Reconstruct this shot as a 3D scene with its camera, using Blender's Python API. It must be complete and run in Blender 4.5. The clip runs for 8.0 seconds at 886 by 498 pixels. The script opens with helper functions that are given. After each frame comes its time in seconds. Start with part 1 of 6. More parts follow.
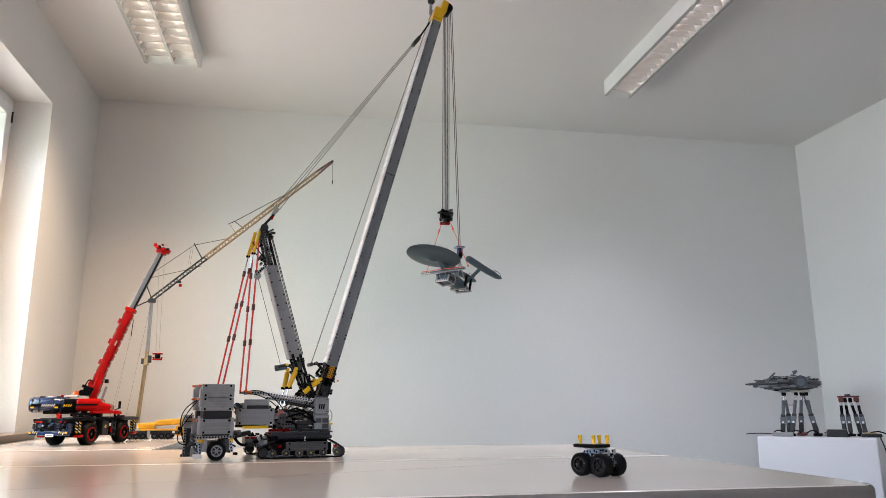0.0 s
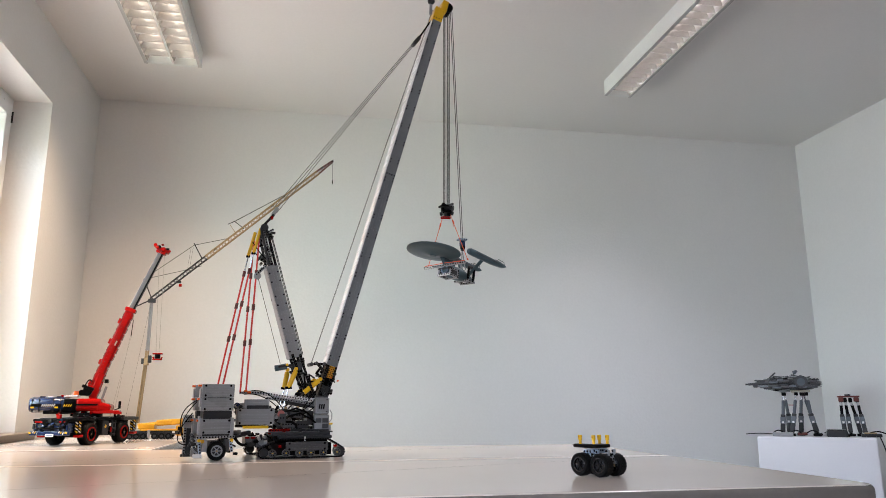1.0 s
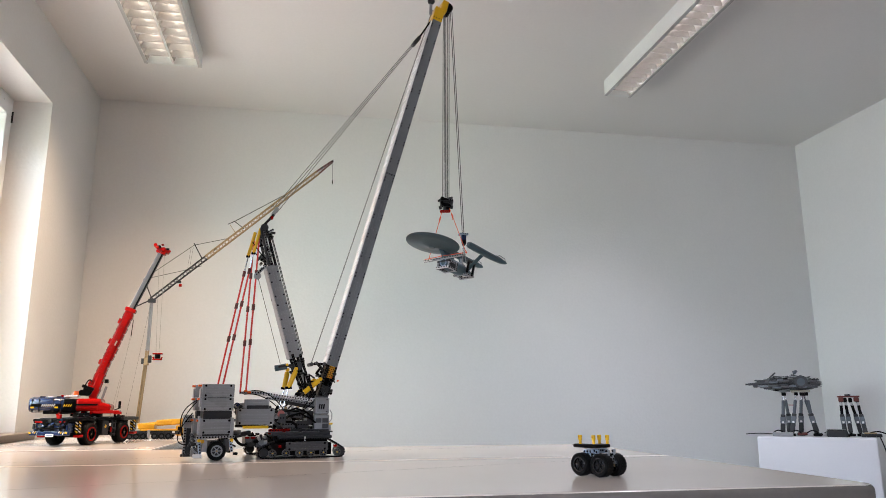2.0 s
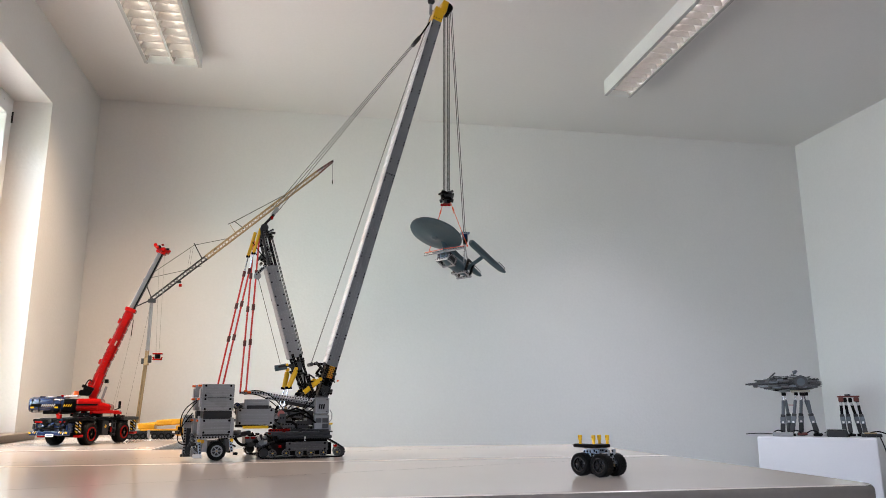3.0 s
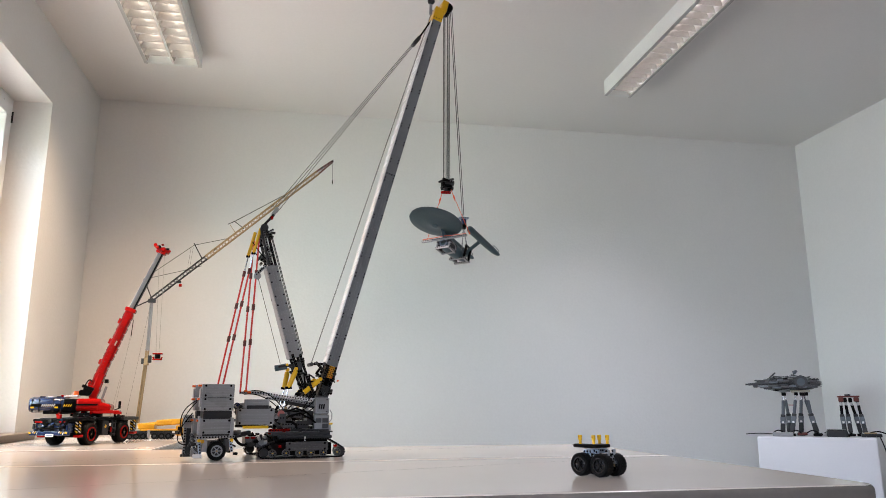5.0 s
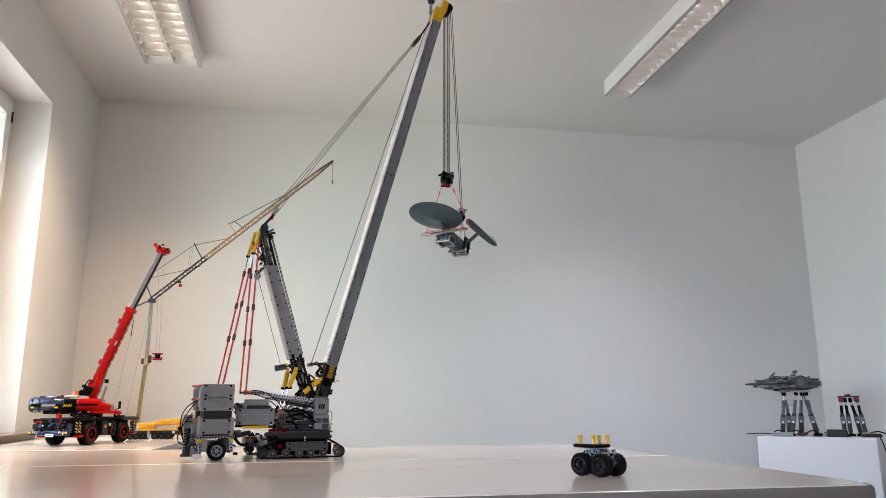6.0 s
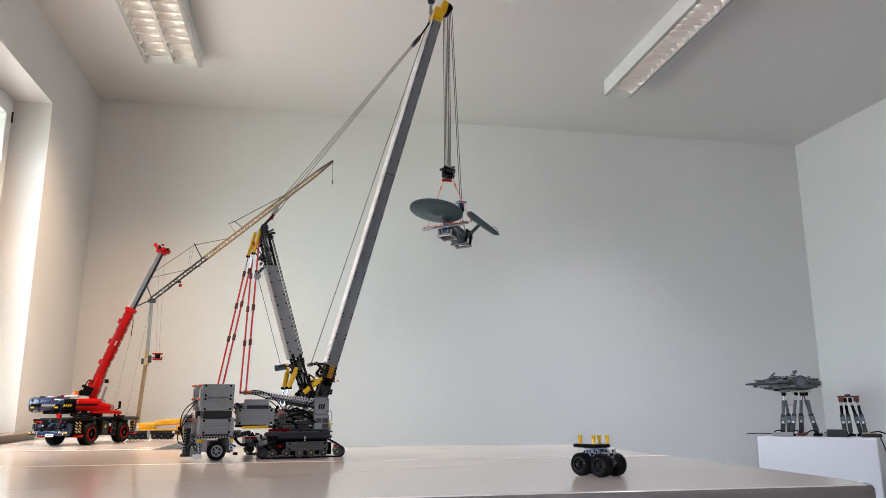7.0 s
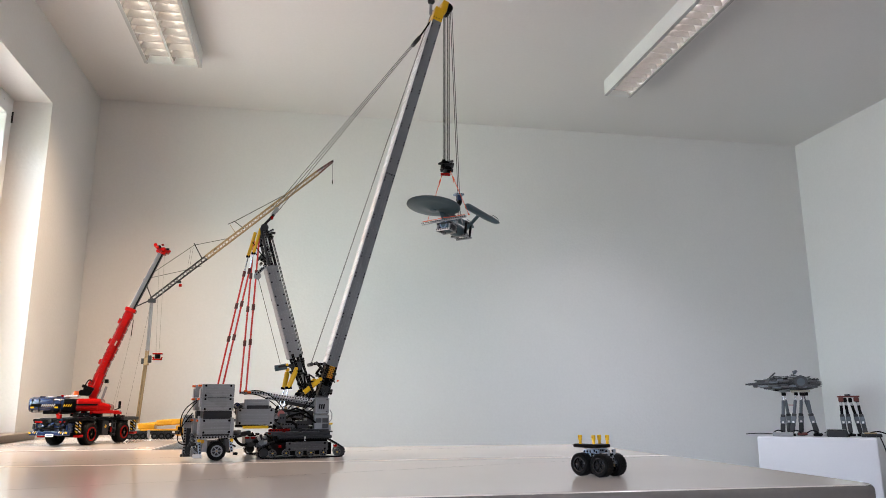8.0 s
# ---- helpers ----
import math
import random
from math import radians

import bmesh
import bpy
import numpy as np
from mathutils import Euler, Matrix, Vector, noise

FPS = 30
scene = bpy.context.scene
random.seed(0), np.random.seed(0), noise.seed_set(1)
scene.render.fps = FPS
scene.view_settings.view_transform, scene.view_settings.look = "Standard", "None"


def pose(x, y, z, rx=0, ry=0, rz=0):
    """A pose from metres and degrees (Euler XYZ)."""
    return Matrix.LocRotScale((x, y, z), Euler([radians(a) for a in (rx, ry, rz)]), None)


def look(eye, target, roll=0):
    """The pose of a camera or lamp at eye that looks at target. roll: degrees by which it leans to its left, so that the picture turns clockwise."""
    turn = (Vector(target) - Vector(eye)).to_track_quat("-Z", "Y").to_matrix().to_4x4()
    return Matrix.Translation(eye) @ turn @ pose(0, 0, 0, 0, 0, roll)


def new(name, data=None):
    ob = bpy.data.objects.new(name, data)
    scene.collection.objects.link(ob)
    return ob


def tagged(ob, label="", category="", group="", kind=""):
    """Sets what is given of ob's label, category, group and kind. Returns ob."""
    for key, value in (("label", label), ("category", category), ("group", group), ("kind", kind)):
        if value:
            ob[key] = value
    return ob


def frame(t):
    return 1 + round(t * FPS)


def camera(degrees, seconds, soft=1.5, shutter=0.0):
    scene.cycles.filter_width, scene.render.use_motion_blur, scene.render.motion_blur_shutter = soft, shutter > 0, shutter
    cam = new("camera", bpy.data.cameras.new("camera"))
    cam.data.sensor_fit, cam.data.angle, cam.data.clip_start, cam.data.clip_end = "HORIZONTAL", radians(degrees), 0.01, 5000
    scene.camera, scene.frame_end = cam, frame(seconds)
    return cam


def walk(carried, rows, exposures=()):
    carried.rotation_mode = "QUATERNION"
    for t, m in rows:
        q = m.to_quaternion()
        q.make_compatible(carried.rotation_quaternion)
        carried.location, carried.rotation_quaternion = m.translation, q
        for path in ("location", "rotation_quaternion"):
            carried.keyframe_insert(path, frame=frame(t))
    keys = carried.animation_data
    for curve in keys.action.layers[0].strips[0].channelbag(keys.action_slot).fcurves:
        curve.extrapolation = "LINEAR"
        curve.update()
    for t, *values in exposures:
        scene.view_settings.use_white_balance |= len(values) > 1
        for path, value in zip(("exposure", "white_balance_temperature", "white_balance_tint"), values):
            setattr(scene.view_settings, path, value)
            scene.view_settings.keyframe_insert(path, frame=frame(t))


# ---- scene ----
# ---------------------------------------------------------------- camera
TABLE = 0.74
cam = camera(62.8, 8.0, soft=0.55)
EYE = pose(0, 0, 0.89, 102.07, 0, -10.6) @ pose(0, 0, 0, 0, 0, -0.2)
walk(cam, [(0, EYE), (8.0, EYE)], exposures=[(0, 0.02), (8.0, 0.02)])

# ---------------------------------------------------------------- world and light
H = 2.75                      # ceiling
XL, XR = -1.31, 3.50          # side walls
YB, YF = 4.53, -2.6           # back wall, wall behind the camera
world = bpy.data.worlds.new("sky")
scene.world = world
world.use_nodes = True
wn = world.node_tree.nodes
sky = wn.new("ShaderNodeTexSky")
sky.sky_type, sky.sun_disc = "NISHITA", False
sky.sun_elevation, sky.sun_rotation = radians(48), radians(150)
wn["Background"].inputs["Strength"].default_value = 0.12
world.node_tree.links.new(sky.outputs[0], wn["Background"].inputs["Color"])


def area(name, m, sx, sy, watts, colour):
    data = bpy.data.lights.new(name, "AREA")
    data.shape, data.size, data.size_y = "RECTANGLE", sx, sy
    data.energy, data.color = watts, colour
    ob = new(name, data)
    ob.matrix_world = m
    return ob


# windows along the west wall, from y to y
WINDOWS = [(2.45, 3.75), (-1.45, 0.35)]
# what shines in through each: sky that falls in, the light that rises from sunlit ground, the green of the garden
LIGHT = [(3.10, (0.85, 0.25, -0.40), 1.15, 14, (0.60, 0.75, 1.0), 100),
         (3.10, (0.90, 0.05, 0.55), 1.00, 8, (1.0, 0.90, 0.92), 104),
         (3.10, (0.80, 0.42, 0.02), 1.00, 7.5, (0.78, 1.0, 0.76), 92),
         (-0.55, (0.62, 0.70, -0.55), 1.70, 18, (0.66, 0.77, 1.0), 76),
         (-0.55, (1.0, 0.10, 0.45), 1.70, 30, (0.92, 0.89, 1.0), 130)]
for k, (ym, aim, wide, watts, colour, spread) in enumerate(LIGHT):
    eye = Vector((XL - 0.30 - 0.012 * (k % 3), ym, 1.56))
    lamp = area("window_light", look(eye, eye + Vector(aim)), wide, 1.35, watts, colour)
    lamp.data.spread = radians(spread)
# the two lit ceiling lamps: their louvres cut the light off to the sides
for x, wide, watts, colour in ((-0.750, 0.24, 25.0, (1.0, 0.71, 0.48)), (1.749, 0.13, 15.0, (0.90, 0.88, 1.0))):
    lamp = area("louvre_light", pose(x, 3.13, H - 0.0955), wide, 1.2, watts, colour)
    lamp.data.spread = radians(114)


# ---------------------------------------------------------------- materials
def mat(name, colour, rough=0.5, metal=0.0, vary=0.08, scale=8.0, fine=90.0, bump=0.0, coat=0.0, trans=0.0, emit=0.0, spread=0.0, spec=0.38, rvary=0.08):
    m = bpy.data.materials.new(name)
    m.use_nodes = True
    n, l = m.node_tree.nodes, m.node_tree.links
    b = n["Principled BSDF"]
    b.inputs["Metallic"].default_value = metal
    b.inputs["Roughness"].default_value = rough
    b.inputs["Specular IOR Level"].default_value = spec
    b.inputs["Coat Weight"].default_value = coat
    b.inputs["Transmission Weight"].default_value = trans
    tc = n.new("ShaderNodeTexCoord")
    a, f = n.new("ShaderNodeTexNoise"), n.new("ShaderNodeTexNoise")
    a.inputs["Scale"].default_value, a.inputs["Detail"].default_value = scale, 4
    f.inputs["Scale"].default_value, f.inputs["Detail"].default_value = fine, 3
    l.new(tc.outputs["Object"], a.inputs["Vector"])
    l.new(tc.outputs["Object"], f.inputs["Vector"])
    mix = n.new("ShaderNodeMath")
    mix.operation = "ADD"
    l.new(a.outputs["Fac"], mix.inputs[0])
    l.new(f.outputs["Fac"], mix.inputs[1])
    ramp = n.new("ShaderNodeMapRange")
    ramp.inputs["From Min"].default_value, ramp.inputs["From Max"].default_value = 0.6, 1.4
    ramp.inputs["To Min"].default_value, ramp.inputs["To Max"].default_value = 1 - vary, 1 + vary
    l.new(mix.outputs[0], ramp.inputs["Value"])
    hsv = n.new("ShaderNodeHueSaturation")
    hsv.inputs["Color"].default_value = (*colour, 1)
    value = ramp.outputs[0]
    if spread:
        info = n.new("ShaderNodeObjectInfo")
        r2 = n.new("ShaderNodeMapRange")
        r2.inputs["To Min"].default_value, r2.inputs["To Max"].default_value = 1 - spread, 1 + spread
        l.new(info.outputs["Random"], r2.inputs["Value"])
        mul = n.new("ShaderNodeMath")
        mul.operation = "MULTIPLY"
        l.new(value, mul.inputs[0])
        l.new(r2.outputs[0], mul.inputs[1])
        value = mul.outputs[0]
    l.new(value, hsv.inputs["Value"])
    l.new(hsv.outputs[0], b.inputs["Base Color"])
    rr = n.new("ShaderNodeMapRange")
    rr.inputs["To Min"].default_value, rr.inputs["To Max"].default_value = max(0.02, rough - rvary), min(1, rough + rvary)
    l.new(a.outputs["Fac"], rr.inputs["Value"])
    l.new(rr.outputs[0], b.inputs["Roughness"])
    if bump:
        bp = n.new("ShaderNodeBump")
        bp.inputs["Strength"].default_value, bp.inputs["Distance"].default_value = 0.6, bump
        l.new(f.outputs["Fac"], bp.inputs["Height"])
        l.new(bp.outputs[0], b.inputs["Normal"])
    if emit:
        b.inputs["Emission Color"].default_value = (*colour, 1)
        b.inputs["Emission Strength"].default_value = emit
    return m


WALL = mat("white_roughcast_paint", (0.75, 0.75, 0.74), 0.85, vary=0.03, scale=1.3, fine=75, bump=0.0018)
CEIL = mat("white_ceiling_paint", (0.74, 0.73, 0.715), 0.9, vary=0.025, scale=1.0, fine=60, bump=0.0006)
FLOOR = mat("grey_linoleum", (0.13, 0.125, 0.115), 0.45, vary=0.12, scale=3, fine=40)
LAMINATE = mat("beige_grey_laminate", (0.68, 0.61, 0.55), 0.12, vary=0.02, scale=2.5, fine=220, spec=0.40, rvary=0.02)
EDGE = mat("taupe_table_edging", (0.17, 0.15, 0.13), 0.22, vary=0.06, scale=6, spec=0.5)
STEEL = mat("brushed_steel", (0.55, 0.55, 0.55), 0.3, 1.0, vary=0.08)
SILL = mat("brown_stone_sill", (0.20, 0.165, 0.135), 0.4, vary=0.15, scale=12, fine=120)
PVC = mat("white_window_plastic", (0.80, 0.80, 0.80), 0.3, vary=0.02)
ENAMEL = mat("white_lamp_enamel", (0.72, 0.74, 0.72), 0.35, vary=0.03)
MIRROR = mat("polished_louvre", (0.93, 0.90, 0.87), 0.18, 0.65, vary=0.06, scale=20)
FLANGE = mat("grey_lamp_flange", (0.42, 0.42, 0.41), 0.35, vary=0.04)
TUBE = mat("fluorescent_tube_glass", (1.0, 0.93, 0.82), 0.3, vary=0.02, emit=1.1)
CABINET = mat("white_cabinet_lacquer", (0.76, 0.76, 0.80), 0.35, vary=0.02)
GREY = mat("light_grey_plastic", (0.28, 0.288, 0.297), 0.32, vary=0.05, spread=0.06)
GREYB = mat("panel_grey_plastic", (0.265, 0.273, 0.278), 0.30, vary=0.06, spread=0.07)
DARK = mat("dark_grey_plastic", (0.027, 0.028, 0.030), 0.35, vary=0.1, spread=0.2, spec=0.3)
COVER = mat("mid_grey_cover_plastic", (0.078, 0.079, 0.082), 0.35, vary=0.08, spread=0.12, spec=0.3)
BLACK = mat("black_plastic", (0.003, 0.003, 0.0035), 0.38, vary=0.15, spec=0.06)
GLOSS = mat("glossy_black_plastic", (0.006, 0.006, 0.007), 0.16, vary=0.1, spec=0.5)
RUBBER = mat("black_rubber", (0.005, 0.005, 0.005), 0.6, vary=0.2, spec=0.10)
RED = mat("red_plastic", (0.37, 0.004, 0.003), 0.22, vary=0.06, spread=0.12, spec=0.22)
DEEPRED = mat("deep_red_plastic", (0.20, 0.003, 0.003), 0.28, vary=0.08, spec=0.2)
REDROD = mat("red_hose_plastic", (0.70, 0.045, 0.036), 0.35, vary=0.06)
MAROON = mat("dark_red_coupler", (0.13, 0.03, 0.025), 0.4, vary=0.1)
ORANGE = mat("orange_plastic", (0.80, 0.14, 0.02), 0.35, vary=0.06)
CORAL = mat("orange_cord", (0.85, 0.13, 0.05), 0.7, vary=0.1)
YELLOW = mat("yellow_plastic", (0.78, 0.46, 0.01), 0.3, vary=0.05)
AMBER = mat("golden_yellow_plastic", (0.60, 0.29, 0.018), 0.35, vary=0.06)
TAN = mat("tan_plastic", (0.33, 0.235, 0.125), 0.4, vary=0.1)
WHITE = mat("white_plastic", (0.72, 0.72, 0.72), 0.3, vary=0.03)
HOLE = mat("shadowed_hole_grey", (0.035, 0.035, 0.037), 0.5, vary=0.1, spec=0.2)
# the panel grey darkened: shade on the boom's near side put into the colour
BOOM_SHADED = mat("shaded_grey_panel", (0.19, 0.205, 0.215), 0.30, vary=0.06, spread=0.03)
TUBE_COOL = mat("cool_fluorescent_tube_glass", (1.0, 0.93, 0.95), 0.3, vary=0.02, emit=1.2)
# the same grey lightened: window light on the boom's rear face, as colour
BOOM_LIT = mat("lit_grey_plastic", (0.86, 0.87, 0.87), 0.25, vary=0.04, spread=0.06)
BLUEGREY = mat("sand_blue_plastic", (0.28, 0.36, 0.47), 0.35, vary=0.06)
NAVY = mat("dark_blue_plastic", (0.006, 0.020, 0.075), 0.16, vary=0.1, spec=0.8)
SHIP = mat("slate_grey_hull", (0.060, 0.103, 0.122), 0.34, vary=0.12, scale=25, fine=160)
SHIPD = mat("dark_hull_trim", (0.06, 0.075, 0.085), 0.4, vary=0.1)
CREAM = mat("cream_plastic", (0.50, 0.46, 0.36), 0.4, vary=0.06)
STRUT = mat("blue_grey_strut_plastic", (0.12, 0.135, 0.155), 0.35, vary=0.06)
CORD = mat("grey_braided_cord", (0.055, 0.058, 0.055), 0.8, vary=0.2, fine=400)
CORDM = mat("mid_grey_braided_cord", (0.16, 0.16, 0.155), 0.8, vary=0.2, fine=400)
CORDL = mat("pale_braided_cord", (0.42, 0.42, 0.40), 0.8, vary=0.2, fine=400)
CHROME = mat("chromed_rod", (0.8, 0.8, 0.82), 0.12, 1.0, vary=0.03)
GLASS = mat("window_glass", (1, 1, 1), 0.0, vary=0.0, trans=1.0)


# ---------------------------------------------------------------- mesh helpers
def part(name, bm, material, parent=None, label="", smooth=False):
    me = bpy.data.meshes.new(name)
    bmesh.ops.recalc_face_normals(bm, faces=bm.faces)
    if smooth:
        for f in bm.faces:
            f.smooth = True
        for e in bm.edges:
            if len(e.link_faces) == 2 and e.calc_face_angle(0) > 0.7:
                e.smooth = False
    bm.to_mesh(me)
    bm.free()
    me.materials.append(material)
    ob = new(name, me)
    if parent is not None:
        ob.parent = parent
    if label:
        ob["label"] = label
    if name in ("hole_row", "pin_row", "joint_row", "hole_ring"):
        ob["kind"] = "stuff"
    return ob


def thing(name, m, label, category, group="", kind=""):
    ob = new(name)
    ob.empty_display_size = 0.02
    ob.matrix_world = m
    return tagged(ob, label, category, group, kind)


def box(bm, c, s, m=None, bevel=0.0, turn=None):
    """A box about c with sides s, turned by turn (degrees about x, y, z), bevelled."""
    r = bmesh.ops.create_cube(bm, size=1.0)
    vs = r["verts"]
    for v in vs:
        v.co = Vector((v.co.x * s[0], v.co.y * s[1], v.co.z * s[2]))
    if bevel:
        es = {e for v in vs for e in v.link_edges}
        out = bmesh.ops.bevel(bm, geom=list(es), offset=min(bevel, 0.45 * min(s)), segments=2, profile=0.5, affect="EDGES")
        vs = list({v for f in out["faces"] for v in f.verts} | {v for v in vs if v.is_valid})
        seen = set(vs)
        stack = list(vs)
        while stack:
            v = stack.pop()
            for e in v.link_edges:
                w = e.other_vert(v)
                if w not in seen:
                    seen.add(w)
                    stack.append(w)
        vs = list(seen)
    t = Matrix.Translation(c)
    if turn:
        t = t @ Euler([radians(a) for a in turn]).to_matrix().to_4x4()
    if m is not None:
        t = m @ t
    bmesh.ops.transform(bm, matrix=t, verts=vs)
    return bm


def basis(p0, p1, up=(0, 0, 1)):
    """A pose at p0 whose z runs to p1."""
    z = (Vector(p1) - Vector(p0)).normalized()
    u = Vector(up)
    if abs(z.dot(u)) > 0.999:
        u = Vector((1, 0, 0))
    x = u.cross(z).normalized()
    y = z.cross(x)
    m = Matrix((x, y, z)).transposed().to_4x4()
    m.translation = Vector(p0)
    return m


def cyl(bm, p0, p1, r, n=12, r2=None, caps=True):
    d = (Vector(p1) - Vector(p0)).length
    m = basis(p0, p1) @ Matrix.Translation((0, 0, d / 2))
    bmesh.ops.create_cone(bm, cap_ends=caps, segments=n, radius1=r, radius2=r if r2 is None else r2, depth=d, matrix=m)
    return bm


def bar(bm, p0, p1, w, h, side=(0, 1, 0), bevel=0.0):
    """A square bar from p0 to p1: w along side, h across."""
    z = (Vector(p1) - Vector(p0))
    d = z.length
    z.normalize()
    x = (Vector(side) - z * Vector(side).dot(z)).normalized()
    y = z.cross(x)
    m = Matrix((x, y, z)).transposed().to_4x4()
    m.translation = (Vector(p0) + Vector(p1)) / 2
    return box(bm, (0, 0, 0), (w, h, d), m, bevel)


def tube(bm, pts, r, n=6):
    """A round hose swept through the points in one piece."""
    pts = [Vector(p) for p in pts]
    across, rings = None, []
    for k, p in enumerate(pts):
        d = (pts[min(k + 1, len(pts) - 1)] - pts[max(k - 1, 0)]).normalized()
        x = across if across is not None else (Vector((0, 1, 0)) if abs(d.y) < 0.9 else Vector((1, 0, 0)))
        x = (x - d * x.dot(d)).normalized()
        y = d.cross(x)
        across = x
        rings.append([bm.verts.new(p + r * (x * math.cos(2 * math.pi * i / n) + y * math.sin(2 * math.pi * i / n))) for i in range(n)])
    for a, b in zip(rings, rings[1:]):
        for i in range(n):
            bm.faces.new((a[i], a[(i + 1) % n], b[(i + 1) % n], b[i]))
    bm.faces.new(rings[0])
    bm.faces.new(rings[-1])
    return bm


def curve(p0, p1, sag, n=10, side=(0, 0, 0)):
    a, b, s = Vector(p0), Vector(p1), Vector(side)
    return [a.lerp(b, i / n) + Vector((0, 0, -sag * 4 * (i / n) * (1 - i / n))) + s * 4 * (i / n) * (1 - i / n) for i in range(n + 1)]


def lathe(bm, prof, n=24, m=None):
    """A body of turning about z from (radius, height) pairs."""
    m = m or Matrix()
    rings = []
    for r, z in prof:
        if r < 1e-6:
            rings.append([bm.verts.new(m @ Vector((0, 0, z)))])
        else:
            rings.append([bm.verts.new(m @ Vector((r * math.cos(2 * math.pi * k / n), r * math.sin(2 * math.pi * k / n), z))) for k in range(n)])
    for a, b in zip(rings, rings[1:]):
        for k in range(n):
            q = [a[k % len(a)], a[(k + 1) % len(a)], b[(k + 1) % len(b)], b[k % len(b)]]
            q = list(dict.fromkeys(q))
            if len(q) > 2:
                bm.faces.new(q)
    return bm


def B():
    return bmesh.new()
# ---------------------------------------------------------------- room
def wall_box(name, lo, hi, material, kind="structure", label="", bm=None):
    b = bm or B()
    c = [(p + q) / 2 for p, q in zip(lo, hi)]
    s = [q - p for p, q in zip(lo, hi)]
    box(b, c, s)
    return tagged(part(name, b, material), label, "", "", kind)


TH = 0.36
wall_box("floor", (XL - TH, YF - 0.2, -0.12), (XR + 0.2, YB + 0.2, 0), FLOOR, label="worn grey linoleum floor")
wall_box("ceiling", (XL - TH, YF - 0.2, H), (XR + 0.2, YB + 0.2, H + 0.15), CEIL, label="plain white painted ceiling")
wall_box("wall_north", (XL - TH, YB, 0), (XR + 0.2, YB + 0.2, H), WALL, label="white roughcast painted back wall")
wall_box("wall_south", (XL - TH, YF - 0.2, 0), (XR + 0.2, YF, H), WALL, label="white painted wall")
wall_box("wall_east", (XR, YF, 0), (XR + 0.2, YB, H), WALL, label="white roughcast painted side wall")
Z0, Z1 = 0.735, 2.39
bm = B()
ys = [YF] + [v for w in sorted(WINDOWS) for v in w] + [YB]
for a, b in zip(ys[0::2], ys[1::2]):
    box(bm, (XL - TH / 2, (a + b) / 2, H / 2), (TH, b - a, H))
for a, b in WINDOWS:
    box(bm, (XL - TH / 2, (a + b) / 2, Z0 / 2), (TH, b - a, Z0))
    box(bm, (XL - TH / 2, (a + b) / 2, (Z1 + H) / 2), (TH, b - a, H - Z1))
tagged(part("wall_west", bm, WALL), "white plastered wall with deep window reveals", "", "", "structure")


def window(name, a, b):
    """A white two-sash window deep in its reveal, with a brown sill."""
    w = thing(name, Matrix(), "white plastic two-sash window in a deep reveal", "window", "", "structure")
    x = XL - 0.215
    def ring(bm, y0, y1, z0, z1, t, xx, d):
        box(bm, (xx, (y0 + y1) / 2, z0 + t / 2), (d, y1 - y0, t), bevel=0.004)
        box(bm, (xx, (y0 + y1) / 2, z1 - t / 2), (d, y1 - y0, t), bevel=0.004)
        box(bm, (xx, y0 + t / 2, (z0 + z1) / 2), (d, t, z1 - z0 - 2 * t), bevel=0.004)
        box(bm, (xx, y1 - t / 2, (z0 + z1) / 2), (d, t, z1 - z0 - 2 * t), bevel=0.004)
        return bm
    part("window_frame", ring(B(), a, b, Z0 + 0.03, Z1, 0.05, x, 0.07), PVC, w)
    mid = (a + b) / 2
    for y0, y1 in ((a + 0.045, mid - 0.002), (mid + 0.002, b - 0.045)):
        s = part("sash", ring(B(), y0, y1, Z0 + 0.075, Z1 - 0.045, 0.06, x + 0.022, 0.06), PVC, w)
        p = part("pane", box(B(), (x + 0.015, (y0 + y1) / 2, (Z0 + Z1) / 2 + 0.015), (0.02, y1 - y0 - 0.11, Z1 - Z0 - 0.23)), GLASS, w, "clear glass")
        p.visible_shadow = False
        part("hinge", cyl(B(), (x + 0.055, y1 - 0.003, Z1 - 0.135), (x + 0.055, y1 - 0.003, Z1 - 0.080), 0.0045), DARK, w, "dark metal hinge")
    part("window_sill", box(B(), (XL - 0.065, (a + b) / 2, Z0 + 0.017), (0.29, b - a + 0.06, 0.034), bevel=0.005), SILL, w, "brown stone sill")


for i, wdw in enumerate(WINDOWS):
    window("window_%d" % (i + 1), wdw[0], wdw[1])


